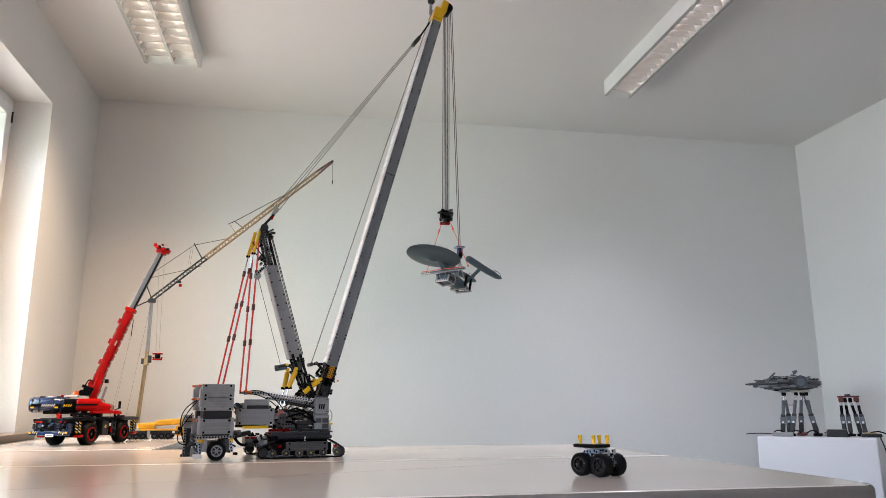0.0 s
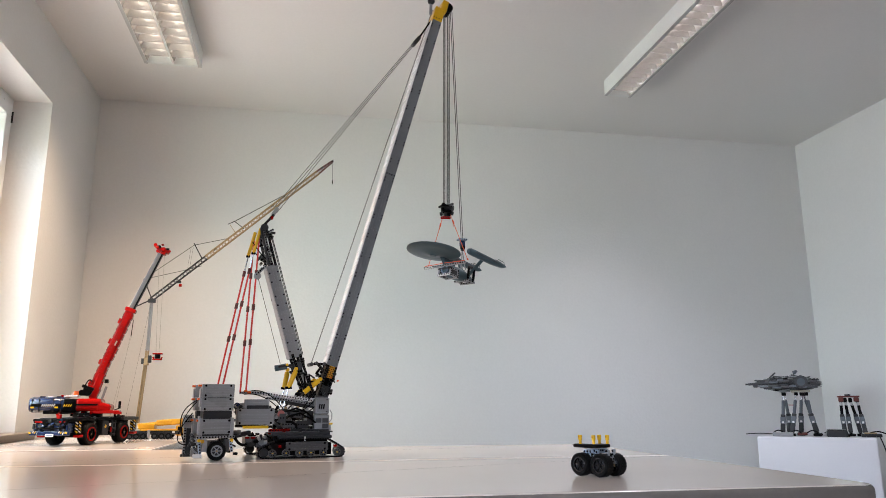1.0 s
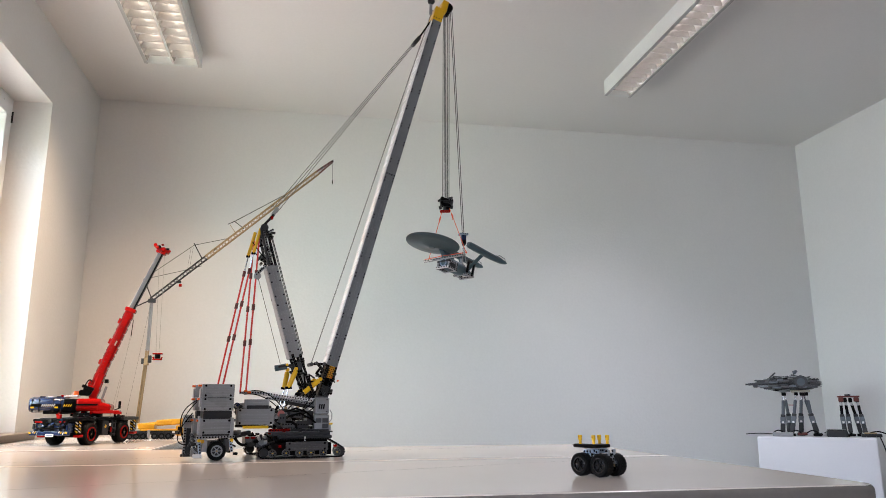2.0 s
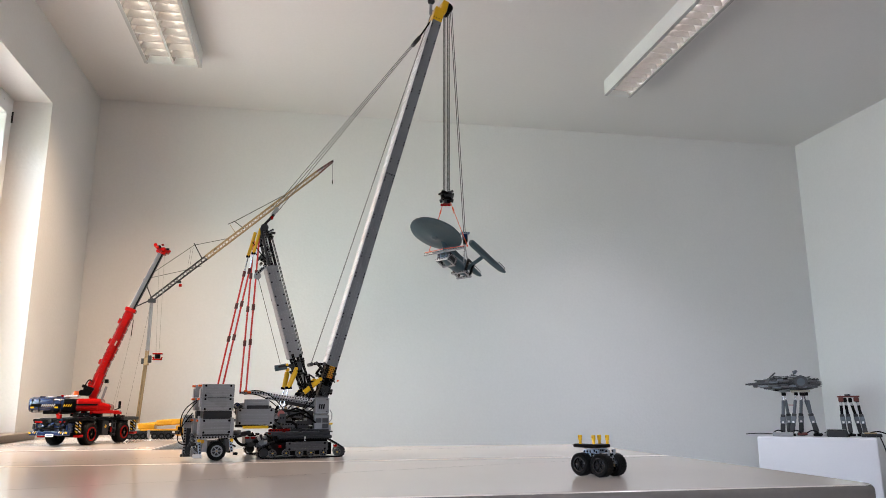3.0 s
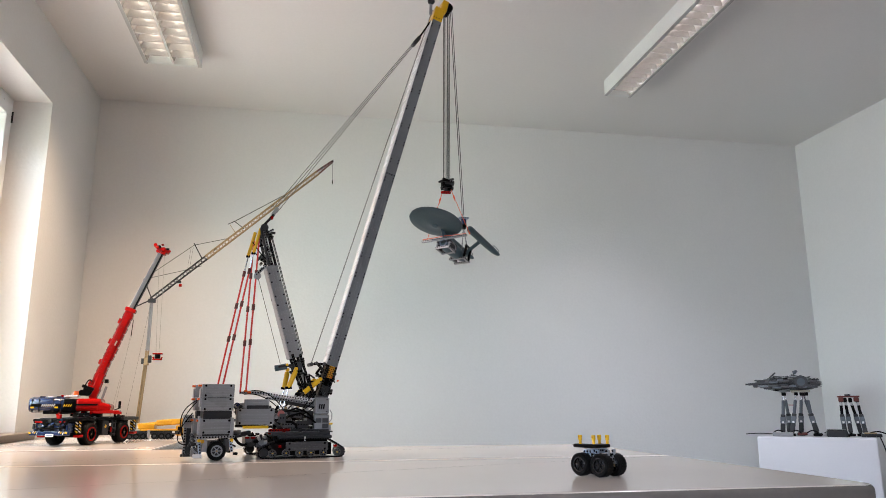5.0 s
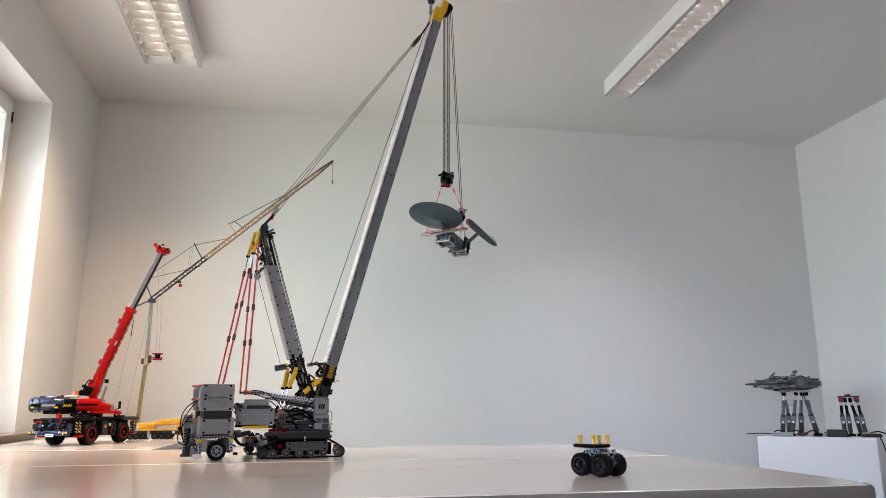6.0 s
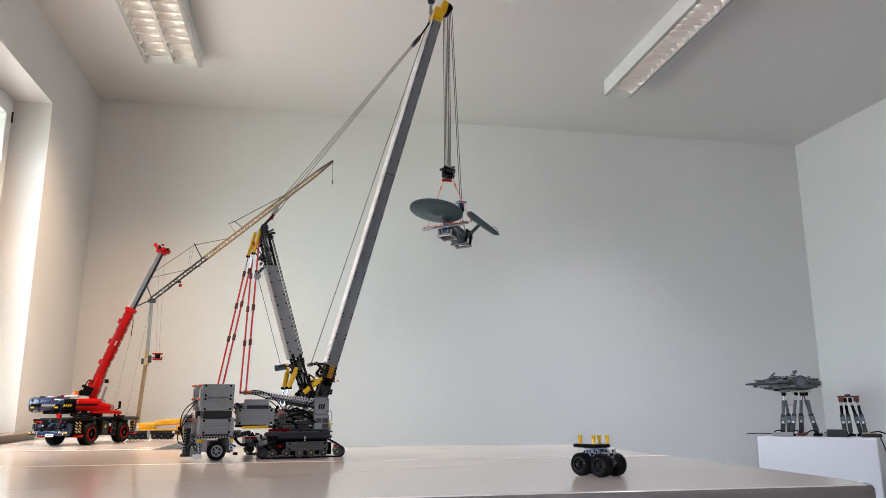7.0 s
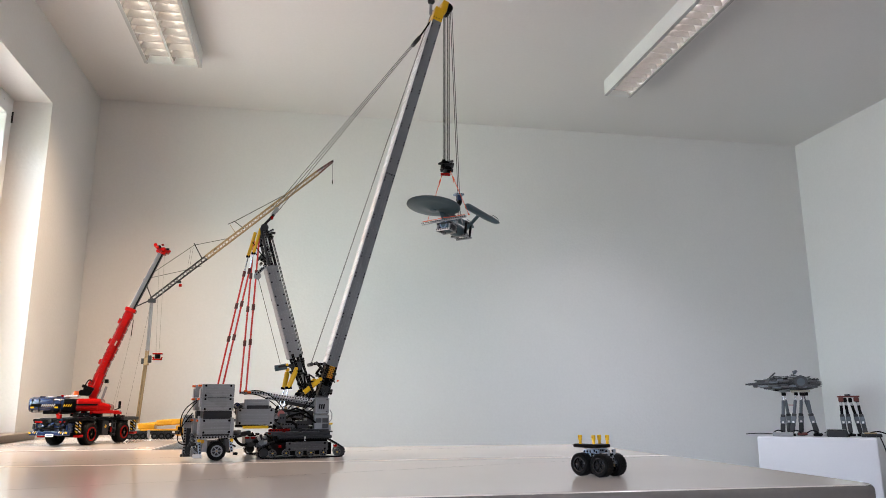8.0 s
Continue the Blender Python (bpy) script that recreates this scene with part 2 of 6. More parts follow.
# ---------------------------------------------------------------- ceiling lamps
def louvre_lamp(x0, x1, y1, long, cells, tubes, label):
    """A surface-mounted fluorescent lamp with a reflective louvre grid."""
    w, d = x1 - x0, 0.09
    L = thing("ceiling_lamp", pose((x0 + x1) / 2, y1 - long / 2, H), label, "ceiling lamp", "louvred ceiling lamps")
    bm = B()
    t = 0.012
    for s in (-1, 1):
        box(bm, (s * (w / 2 - t / 2), 0, -d / 2), (t, long, d), bevel=0.003)
        box(bm, (0, s * (long / 2 - t / 2), -d / 2), (w - 2 * t, t, d), bevel=0.003)
    part("housing", bm, ENAMEL, L)
    for s in (-1, 1):
        part("flange", box(B(), (s * (w / 2 - 0.009), 0, -d - 0.0015), (0.018, long, 0.003), bevel=0.001), FLANGE, L, "grey louvre flange")
        part("flange", box(B(), (0, s * (long / 2 - 0.004), -d - 0.0014), (w - 0.037, 0.008, 0.003), bevel=0.001), ENAMEL, L)
    part("back_plate", box(B(), (0, 0, -0.008), (w - 2 * t, long - 2 * t, 0.012)), MIRROR, L, "reflective back plate")
    wi = w - 2 * t
    for k in range(tubes):
        cx = -wi / 2 + wi * (k + 0.5) / tubes
        part("fluorescent_tube", cyl(B(), (cx, -long / 2 + 0.03, -0.036), (cx, long / 2 - 0.03, -0.036), 0.012, 16), TUBE if tubes > 1 else TUBE_COOL, L, smooth=True)
    for k in range(tubes + 1):
        cx = -wi / 2 + wi * k / tubes
        bm = B()
        for s in (-1, 1):
            if (k == 0 and s < 0) or (k == tubes and s > 0):
                continue
            n = 6
            vs = []
            for j in range(n + 1):
                q = j / n
                vs.append((cx + s * (0.004 + 0.030 * q ** 2 * (1.6 if tubes == 1 else 1)), -d + 0.003 + 0.066 * q))
            for (xa, za), (xb, zb) in zip(vs, vs[1:]):
                f = [bm.verts.new((xa, -long / 2 + t, za)), bm.verts.new((xb, -long / 2 + t, zb)), bm.verts.new((xb, long / 2 - t, zb)), bm.verts.new((xa, long / 2 - t, za))]
                bm.faces.new(f)
        bmesh.ops.remove_doubles(bm, verts=bm.verts, dist=1e-5)
        if 0 < k < tubes:
            part("centre_strip", box(B(), (cx, 0, -d + 0.0015), (0.010, long - 2 * t, 0.003), bevel=0.0006), ENAMEL, L)
        part("side_reflector", bm, MIRROR, L, "polished aluminium reflector", smooth=True)
    blade = None
    for j in range(1, cells):
        y = -long / 2 + t + (long - 2 * t) * j / cells
        if blade is None:
            bm = B()
            vs = [bm.verts.new(p) for p in ((-wi / 2, -0.0015, -d + 0.004), (wi / 2, -0.0015, -d + 0.004), (wi / 2, 0.0015, -d + 0.004), (-wi / 2, 0.0015, -d + 0.004),
                                            (-wi / 2, -0.007, -d + 0.05), (wi / 2, -0.007, -d + 0.05), (wi / 2, 0.007, -d + 0.05), (-wi / 2, 0.007, -d + 0.05))]
            for q in ((0, 1, 2, 3), (4, 5, 6, 7), (0, 1, 5, 4), (1, 2, 6, 5), (2, 3, 7, 6), (3, 0, 4, 7)):
                bm.faces.new([vs[i] for i in q])
            blade = part("louvre_blade", bm, MIRROR, L)
            blade.location = (0, y, 0)
        else:
            o = new("louvre_blade", blade.data)
            o.parent = L
            o.location = (0, y, 0)
    return L


louvre_lamp(-0.895, -0.605, 3.775, 1.25, 16, 2, "white twin-tube louvred lamp screwed to the ceiling")
louvre_lamp(1.666, 1.832, 3.735, 1.25, 21, 1, "slim white single-tube louvred lamp on the ceiling")


# ---------------------------------------------------------------- tables
def slab(x0, x1, y0, y1, r=0.0):
    """A tabletop outline with rounded corners where r is given, extruded and softened."""
    bm = B()
    pts = []
    for cx, cy, a0, rr in ((x1, y0, -90, r), (x1, y1, 0, 0.01), (x0, y1, 90, 0.01), (x0, y0, 180, 0.01)):
        sx, sy = (-1 if cx == x1 else 1), (-1 if cy == y1 else 1)
        ox, oy = cx + sx * rr, cy + sy * rr
        for k in range(9):
            a = radians(a0 + 90 * k / 8)
            pts.append((ox + rr * math.cos(a), oy + rr * math.sin(a)))
    vs = [bm.verts.new((x, y, TABLE - 0.028)) for x, y in pts]
    f = bm.faces.new(vs)
    out = bmesh.ops.extrude_face_region(bm, geom=[f])
    top = [v for v in out["geom"] if isinstance(v, bmesh.types.BMVert)]
    bmesh.ops.translate(bm, verts=top, vec=(0, 0, 0.028))
    edges = [e for e in bm.edges if all(abs(v.co.z - TABLE) < 1e-6 for v in e.verts)]
    bmesh.ops.bevel(bm, geom=edges, offset=0.012, segments=6, profile=0.5, affect="EDGES")
    for f in bm.faces:
        if f.calc_center_median().z < TABLE - 0.0012:
            f.material_index = 1
    return bm


def table(x0, x1, y0, y1, r, label):
    t = thing("table", Matrix(), label, "table", "tables pushed together")
    top = part("tabletop", slab(x0, x1, y0, y1, r), LAMINATE, t, smooth=True).data
    top.materials.append(EDGE)
    for f in top.polygons:
        f.use_smooth = abs(f.normal.z) < 0.999
    for px in (x0 + 0.06, x1 - 0.06):
        for py in (y0 + 0.07, y1 - 0.07):
            part("leg", box(B(), (px, py, 0.356), (0.04, 0.04, 0.712), bevel=0.004), STEEL, t, "steel leg")
    for py in (y0 + 0.07, y1 - 0.07):
        part("rail", box(B(), ((x0 + x1) / 2, py, 0.68), (x1 - x0 - 0.16, 0.025, 0.05), bevel=0.003), STEEL, t, "steel rail")
    return t


table(-1.27, 1.078, 1.245, 2.063, 0.05, "long glossy beige-grey laminate table with rounded corner")
table(-1.27, 1.072, 2.066, 2.735, 0.01, "glossy beige-grey laminate table with rounded edges")
table(-1.18, -0.515, 2.765, 4.0, 0.01, "beige-grey laminate table under the window corner")
# ---------------------------------------------------------------- brick-built helpers
STUD = 0.008


def holes(bm, p0, p1, r=0.0024, step=STUD, axis=(0, 1, 0), depth=0.0042, skip=0):
    """A row of dark pin holes from p0 to p1."""
    a, b, ax = Vector(p0), Vector(p1), Vector(axis).normalized()
    n = max(1, int(round((b - a).length / step)))
    for i in range(n + 1):
        c = a.lerp(b, i / n)
        cyl(bm, c - ax * depth, c + ax * depth, r, 8)
    return bm


def beam(parent, p0, p1, material, side=(0, 1, 0), t=0.0078, name="beam", pins=True):
    """A perforated beam with rounded ends and its holes."""
    bm = bar(B(), p0, p1, t, t, side, 0.0022)
    body = set(bm.faces)
    if pins:
        d = (Vector(p1) - Vector(p0)).normalized() * t * 0.5
        holes(bm, Vector(p0) + d, Vector(p1) - d, axis=side, depth=t * 0.5 + 0.0004)
        for f in bm.faces:
            if f not in body:
                f.material_index = 1
    o = part(name, bm, material, parent)
    o.data.materials.append(HOLE if material in (BLACK, DARK) else BLACK)
    return o


def panel(parent, c, s, material, name="panel", pins=True, face=-1):
    """A flat panel with raised ribs, a raised rim at its ends and a dark pin near each corner."""
    bm = box(B(), c, s, bevel=0.0014)
    x, y, z = c
    yy = y + face * (s[1] / 2 + 0.0005)
    o = part(name, bm, material, parent)
    sub = o if parent.parent is None else parent
    for k in (-0.30, -0.10, 0.10, 0.30):
        part("rib", box(B(), (x, yy, z + s[2] * k), (s[0] - 0.018, 0.0016, s[2] * 0.085), bevel=0.0004), material, sub)
    for i in (-1, 1):
        part("end_rim", box(B(), (x + i * (s[0] / 2 - 0.0022), yy, z), (0.0040, 0.0024, s[2] - 0.001), bevel=0.0005), material, sub)
    if pins:
        for i in (-1, 1):
            for k in (-1, 1):
                q = (x + i * (s[0] / 2 - 0.010), z + k * (s[2] / 2 - 0.0046))
                pb = cyl(B(), (q[0], y + face * (s[1] / 2 - 0.002), q[1]), (q[0], y + face * (s[1] / 2 + 0.0014), q[1]), 0.0031, 10)
                part("pin", pb, BLACK, sub, "black connector pin")
    return o


def wheel(parent, c, r, w, hub_material, name="wheel", axis=(0, 1, 0), rim=0.58, tread=28, cap=None, knob=0.035):
    """A rubber tyre with tread blocks, a dished rim, spokes and a hub."""
    ax = Vector(axis).normalized()
    m = basis(Vector(c) - ax * w / 2, Vector(c) + ax * w / 2)
    bm = B()
    lathe(bm, [(r * rim, 0.001), (r * 0.86, 0), (r * 0.95, w * 0.10), (r * 0.985, w * 0.25), (r * 0.985, w * 0.75), (r * 0.95, w * 0.9), (r * 0.86, w), (r * rim, w - 0.001), (r * rim, 0.001)], 36, m)
    for k in range(tread):
        for zz, off in ((0.30, 0), (0.70, 0.5)):
            a = 2 * math.pi * (k + off) / tread
            mm = m @ Matrix.Rotation(a, 4, "Z") @ Matrix.Translation((r * 0.985, 0, w * zz))
            box(bm, (0, 0, 0), (r * knob, 2 * math.pi * r / tread * 0.55, w * 0.34), mm)
    t = part("tyre", bm, RUBBER, parent, "black rubber tyre", smooth=True)
    bm = B()
    for f0, f1, f2 in ((0.05, 0.03, 0.20), (0.95, 0.97, 0.80)):
        lathe(bm, [(r * rim, w * f0), (r * rim * 0.95, w * f1), (r * rim * 0.80, w * f1), (r * rim * 0.76, w * f2)], 28, m)
        lathe(bm, [(r * rim * 0.30, w * f2), (r * rim * 0.28, w * f1), (0, w * f1)], 28, m)
    rm = part("rim", bm, hub_material, parent, smooth=True)
    bm = B()
    for f2 in (0.30, 0.70):
        lathe(bm, [(r * rim * 0.90, w * f2), (0, w * f2)], 28, m)
    part("wheel_dish", bm, DARK, rm, "dark dished wheel disc")
    bm = B()
    for k in range(6):
        mm = m @ Matrix.Rotation(2 * math.pi * k / 6, 4, "Z")
        for zz in (0.18, 0.82):
            box(bm, (r * rim * 0.58, 0, w * zz), (r * rim * 0.6, r * 0.10, w * 0.10), mm)
    part("spoke_star", bm, hub_material, rm)
    part("axle_end", cyl(B(), m @ Vector((0, 0, -0.0005)), m @ Vector((0, 0, w + 0.0005)), 0.0026, 8), cap or TAN, rm)
    return t


def clutter(parent, lo, hi, count, materials, seed, size=(0.006, 0.030)):
    """Small beams, gears and rods packed into a space, each a part of its own."""
    rnd = random.Random(seed)
    for material in materials:
        for _ in range(count):
            c = [rnd.uniform(a, b) for a, b in zip(lo, hi)]
            k = rnd.random()
            if k < 0.55:
                s = [0.0075, 0.0075, 0.0075]
                s[rnd.choice((0, 0, 1, 2))] = rnd.uniform(*size)
                part("connector", box(B(), c, s, bevel=0.0015, turn=(0, rnd.choice((0, 0, 0, 35, -25)), 0)), material, parent)
            elif k < 0.8:
                ax = rnd.choice((Vector((0, 1, 0)), Vector((0, 1, 0)), Vector((1, 0, 0))))
                part("gear", cyl(B(), Vector(c) - ax * 0.004, Vector(c) + ax * 0.004, rnd.uniform(0.004, 0.010), 12), material, parent)
            else:
                ax = Vector((rnd.uniform(-1, 1), rnd.uniform(-0.3, 0.3), rnd.uniform(-0.6, 0.6))).normalized()
                part("axle_rod", cyl(B(), Vector(c) - ax * 0.012, Vector(c) + ax * 0.012, 0.0024, 8), material, parent)


# ---------------------------------------------------------------- large crawler crane
CRANE = pose(0, 2.33, TABLE, 0, 0, 10)
crane = thing("crawler_crane", CRANE, "large grey brick-built crawler crane standing on the table", "toy crane")


def crawler_track(y, s0, s1):
    """One crawler: a chain of pads round two sprockets, with frame, road wheels and cover panel."""
    r, w = 0.0215, 0.046
    t = part("track_frame", box(B(), ((s0 + s1) / 2, y, 0.0255), (s1 - s0 - 0.080, w * 0.72, 0.034), bevel=0.003), BLACK, crane)
    for c in (s0 + 0.0175, s1 - 0.0175):
        part("sprocket", cyl(B(), (c, y - w * 0.42, 0.0175), (c, y + w * 0.42, 0.0175), 0.0125, 20), DARK, t, smooth=True)
    rounds = [(s0 + 0.0165, 0.0165, 0.0140), (s1 - 0.0165, 0.0165, 0.0140), (s1 - 0.050, 0.0455, 0.0060), (s0 + 0.060, 0.0455, 0.0060)]
    chain = []
    for (ax, az, ar), (bx, bz, br) in zip(rounds, rounds[1:] + rounds[:1]):
        d = Vector((bx - ax, bz - az))
        lean = math.atan2(d.y, d.x) - math.acos((ar - br) / d.length)
        nrm = Vector((math.cos(lean), math.sin(lean)))
        if chain:
            turn0 = math.atan2(chain[-1][1].y, chain[-1][1].x)
            swing = (lean - turn0) % (2 * math.pi)
            for k in range(1, 8):
                a = turn0 + swing * k / 8
                chain.append((Vector((ax + ar * math.cos(a), az + ar * math.sin(a))), Vector((math.cos(a), math.sin(a)))))
        chain += [(Vector((ax, az)) + nrm * ar, nrm), (Vector((bx, bz)) + nrm * br, nrm)]
    turn0, turn1 = math.atan2(chain[-1][1].y, chain[-1][1].x), math.atan2(chain[0][1].y, chain[0][1].x)
    swing = (turn1 - turn0) % (2 * math.pi)
    ax, az, ar = rounds[0]
    for k in range(1, 9):
        a = turn0 + swing * k / 8
        chain.append((Vector((ax + ar * math.cos(a), az + ar * math.sin(a))), Vector((math.cos(a), math.sin(a)))))
    bm = B()
    total = sum((q[0] - p[0]).length for p, q in zip(chain, chain[1:]))
    n = 74
    walked, goal = 0.0, 0.0
    for p, q in zip(chain, chain[1:]):
        l = (q[0] - p[0]).length
        while l > 0 and goal <= walked + l and goal < total - 1e-6:
            f = (goal - walked) / l
            c, nv = p[0].lerp(q[0], f), p[1].lerp(q[1], f).normalized()
            m = Matrix(((nv.y, 0, nv.x, c.x), (0, 1, 0, y), (-nv.x, 0, nv.y, c.y), (0, 0, 0, 1)))
            box(bm, (0, 0, 0.0002), (0.0066, w, 0.0030), m, bevel=0.0006)
            box(bm, (0, 0, 0.0022), (0.0030, w * 0.94, 0.0018), m)
            goal += total / n
        walked += l
    part("track_chain", bm, BLACK, t, "black plastic track pads")
    side = -1 if y < 0 else 1
    yo = y + side * (w / 2 + 0.0005)
    for s in (-0.109, -0.071, -0.033, 0.0, 0.036, 0.076):
        wb = B()
        cyl(wb, (s, yo - side * 0.008, 0.0150), (s, yo + side * 0.001, 0.0150), 0.0112, 18)
        rw = part("road_wheel", wb, COVER, t, smooth=True)
        sb = B()
        for k in range(6):
            a = math.pi * k / 3
            cyl(sb, (s + 0.0065 * math.cos(a), yo, 0.0150 + 0.0065 * math.sin(a)), (s + 0.0065 * math.cos(a), yo + side * 0.0018, 0.0150 + 0.0065 * math.sin(a)), 0.0019, 7)
        part("hole_ring", sb, BLACK, rw)
        part("hub", cyl(B(), (s, yo, 0.0150), (s, yo + side * 0.003, 0.0150), 0.0022, 8), YELLOW, rw, "yellow hub pin")
    panel(t, ((-0.073 + 0.048) / 2, y + side * (w / 2 + 0.004), 0.0335), (0.121, 0.006, 0.025), COVER, "cover_panel", face=side)
    part("track_rail", box(B(), (-0.015, y - side * 0.004, 0.0585), (0.155, 0.034, 0.009), bevel=0.002), DARK, t)
    part("red_axle_clip", box(B(), (-0.089, y + side * 0.022, 0.034), (0.008, 0.006, 0.006), bevel=0.001), RED, t, "small red clip")
    part("front_clip", box(B(), (0.070, y + side * 0.022, 0.033), (0.010, 0.006, 0.006), bevel=0.001), RED, t, "small red clip")
    return t


crawler_track(-0.107, -0.150, 0.101)
crawler_track(0.107, -0.165, 0.090)
part("carbody", box(B(), (-0.025, 0, 0.052), (0.16, 0.18, 0.030), bevel=0.004), BLACK, crane, "black undercarriage")
deck_top = part("undercarriage_cover", box(B(), (-0.026, -0.098, 0.0665), (0.168, 0.030, 0.010), bevel=0.002), DARK, crane, "dark grey cover plate")
for q in (-0.098, -0.050, -0.002, 0.046):
    part("cover_tile", box(B(), (q, -0.1000, 0.0722), (0.040, 0.024, 0.004), bevel=0.0012), COVER if q < 0 else DARK, deck_top)
part("white_pin", cyl(B(), (-0.018, -0.128, 0.048), (-0.018, -0.128, 0.060), 0.0018, 8), WHITE, crane, "small white pin")
clutter(crane, (-0.16, -0.11, 0.030), (-0.10, 0.10, 0.062), 14, (DARK, BLACK, GREY), 3)
nose = part("undercarriage_end", box(B(), (-0.150, -0.030, 0.046), (0.060, 0.100, 0.024), bevel=0.003), DARK, crane, "dark grey undercarriage end")
for x, z, material in ((-0.172, 0.052, COVER), (-0.150, 0.054, DARK), (-0.128, 0.052, COVER), (-0.166, 0.038, DARK), (-0.140, 0.038, COVER)):
    part("end_plate", box(B(), (x, -0.0815, z), (0.019, 0.006, 0.012), bevel=0.001), material, nose)
for x in (-0.176, -0.160):
    part("red_link", box(B(), (x, -0.086, 0.058), (0.012, 0.006, 0.006), bevel=0.001), DEEPRED, nose, "dark red link")
part("end_gear", cyl(B(), (-0.136, -0.086, 0.044), (-0.136, -0.092, 0.044), 0.0085, 14), GREY, nose, "grey gear")
part("turntable", cyl(B(), (-0.02, 0, 0.066), (-0.02, 0, 0.078), 0.058, 32), DARK, crane, "dark turntable ring", smooth=True)
beam(crane, (-0.118, -0.090, 0.0775), (-0.055, -0.090, 0.0775), RED)
beam(crane, (-0.118, -0.085, 0.070), (-0.05, -0.085, 0.068), RED)
beam(crane, (-0.055, -0.092, 0.0775), (0.058, -0.092, 0.0745), DARK)
part("yellow_bar", bar(B(), (-0.190, -0.078, 0.087), (-0.118, -0.084, 0.087), 0.008, 0.008, bevel=0.001), YELLOW, crane, "plain yellow bar")
beam(crane, (-0.20, 0.06, 0.087), (0.05, 0.06, 0.08), DARK)

# rear ballast of the upper carriage
panel(crane, (-0.155, -0.070, 0.1165), (0.108, 0.022, 0.045), GREYB, "ballast_panel")
panel(crane, (-0.152, -0.066, 0.153), (0.070, 0.022, 0.026), GREYB, "ballast_panel", pins=False)
# added dark strip that draws the shadow gap between the ballast panels
part("ballast_shadow_bar", box(B(), (-0.150, -0.072, 0.1435), (0.062, 0.020, 0.010), bevel=0.001), DARK, crane, "dark bar added for the shadow between the panels")
part("ballast_core", box(B(), (-0.15, 0.0, 0.120), (0.085, 0.115, 0.055), bevel=0.003), DARK, crane)
panel(crane, (-0.149, 0.070, 0.125), (0.096, 0.022, 0.060), GREYB, "ballast_panel", face=1)
part("rear_connector", cyl(B(), (-0.235, -0.060, 0.073), (-0.195, -0.075, 0.073), 0.0065, 14), GREY, crane, "light grey connector", smooth=True)
clutter(crane, (-0.205, -0.07, 0.10), (-0.185, 0.05, 0.150), 9, (GREY, DARK, NAVY), 5, (0.006, 0.018))

# machinery deck and cab
clutter(crane, (-0.098, -0.085, 0.080), (0.012, 0.06, 0.135), 40, (DARK, BLACK, DARK, GREY), 7, (0.008, 0.034))
for (x, z, sx, sz), material in zip(((-0.060, 0.094, 0.040, 0.020), (-0.018, 0.093, 0.034, 0.022), (-0.040, 0.120, 0.034, 0.016), (0.002, 0.112, 0.018, 0.040), (-0.078, 0.112, 0.020, 0.026)),
                                    (COVER, DARK, COVER, DARK, COVER)):
    hs = part("machine_housing", box(B(), (x, -0.076, z), (sx, 0.022, sz), bevel=0.0016), material, crane, "dark grey machine housing")
    for i in range(int(sx / STUD)):
        part("housing_hole", cyl(B(), (x - sx / 2 + 0.004 + STUD * i, -0.0868, z), (x - sx / 2 + 0.004 + STUD * i, -0.0876, z), 0.0024, 8), BLACK, hs)
for pts, r in ((((-0.072, -0.090, 0.130), (-0.040, -0.094, 0.140), (-0.010, -0.094, 0.128), (0.010, -0.092, 0.112)), 0.0030), (((-0.064, -0.092, 0.116), (-0.030, -0.096, 0.126), (0.004, -0.096, 0.108), (0.018, -0.094, 0.098)), 0.0026),
               (((-0.030, -0.036, 0.135), (-0.012, -0.038, 0.165), (-0.006, -0.036, 0.200), (-0.012, -0.036, 0.245)), 0.0026), (((-0.010, -0.032, 0.150), (0.008, -0.034, 0.175), (0.012, -0.034, 0.200), (0.004, -0.034, 0.240)), 0.0024)):
    part("thick_hose", tube(B(), pts, r, 8), BLACK, crane, "thick black hose")
for x, z in ((-0.070, 0.141), (-0.036, 0.143)):
    part("tan_bush", cyl(B(), (x, -0.088, z), (x, -0.080, z), 0.0036, 10), TAN, crane, "tan bush")
part("pink_gear", cyl(B(), (-0.083, -0.086, 0.124), (-0.083, -0.080, 0.124), 0.010, 16), mat("faded_pink_plastic", (0.42, 0.14, 0.13), 0.4), crane, "faded pink gear")
for s, z0, z1 in ((0.035, 0.121, 0.171),):
    cab = part("cab", box(B(), (s + 0.001, -0.074, 0.1465), (0.042, 0.034, 0.050), bevel=0.005), GREYB, crane, "light grey operator cab")
    for k in (-1, 0, 1):
        part("cab_window", box(B(), (s + k * 0.0065, -0.0915, 0.144), (0.0042, 0.002, 0.015), bevel=0.0008, turn=(0, 8, 0)), BLACK, cab, "black cab window slot")
    hb = B()
    for i in (-1, 1):
        for z in (0.128, 0.165):
            cyl(hb, (s + i * 0.016, -0.0900, z), (s + i * 0.016, -0.0915, z), 0.0026, 8)
    part("hole_row", hb, BLACK, cab)
for k, (dx, dz, sx, sz) in enumerate(((0.0, 0.167, 0.036, 0.004), (0.0, 0.126, 0.036, 0.004), (-0.018, 0.1465, 0.004, 0.044), (0.019, 0.1465, 0.004, 0.044))):
    part("cab_trim", box(B(), (0.036 + dx, -0.0918, dz), (sx, 0.0030, sz), bevel=0.0008), GREY, cab)
part("cab_roof", box(B(), (0.036, -0.074, 0.1740), (0.036, 0.030, 0.005), bevel=0.0012), COVER, cab, "dark grey cab roof")
for dx, dz in ((-0.010, 0.104), (0.010, 0.104), (0.010, 0.088)):
    part("base_plate", box(B(), (0.037 + dx, -0.0890, dz), (0.017, 0.003, 0.013), bevel=0.0008), COVER, crane)
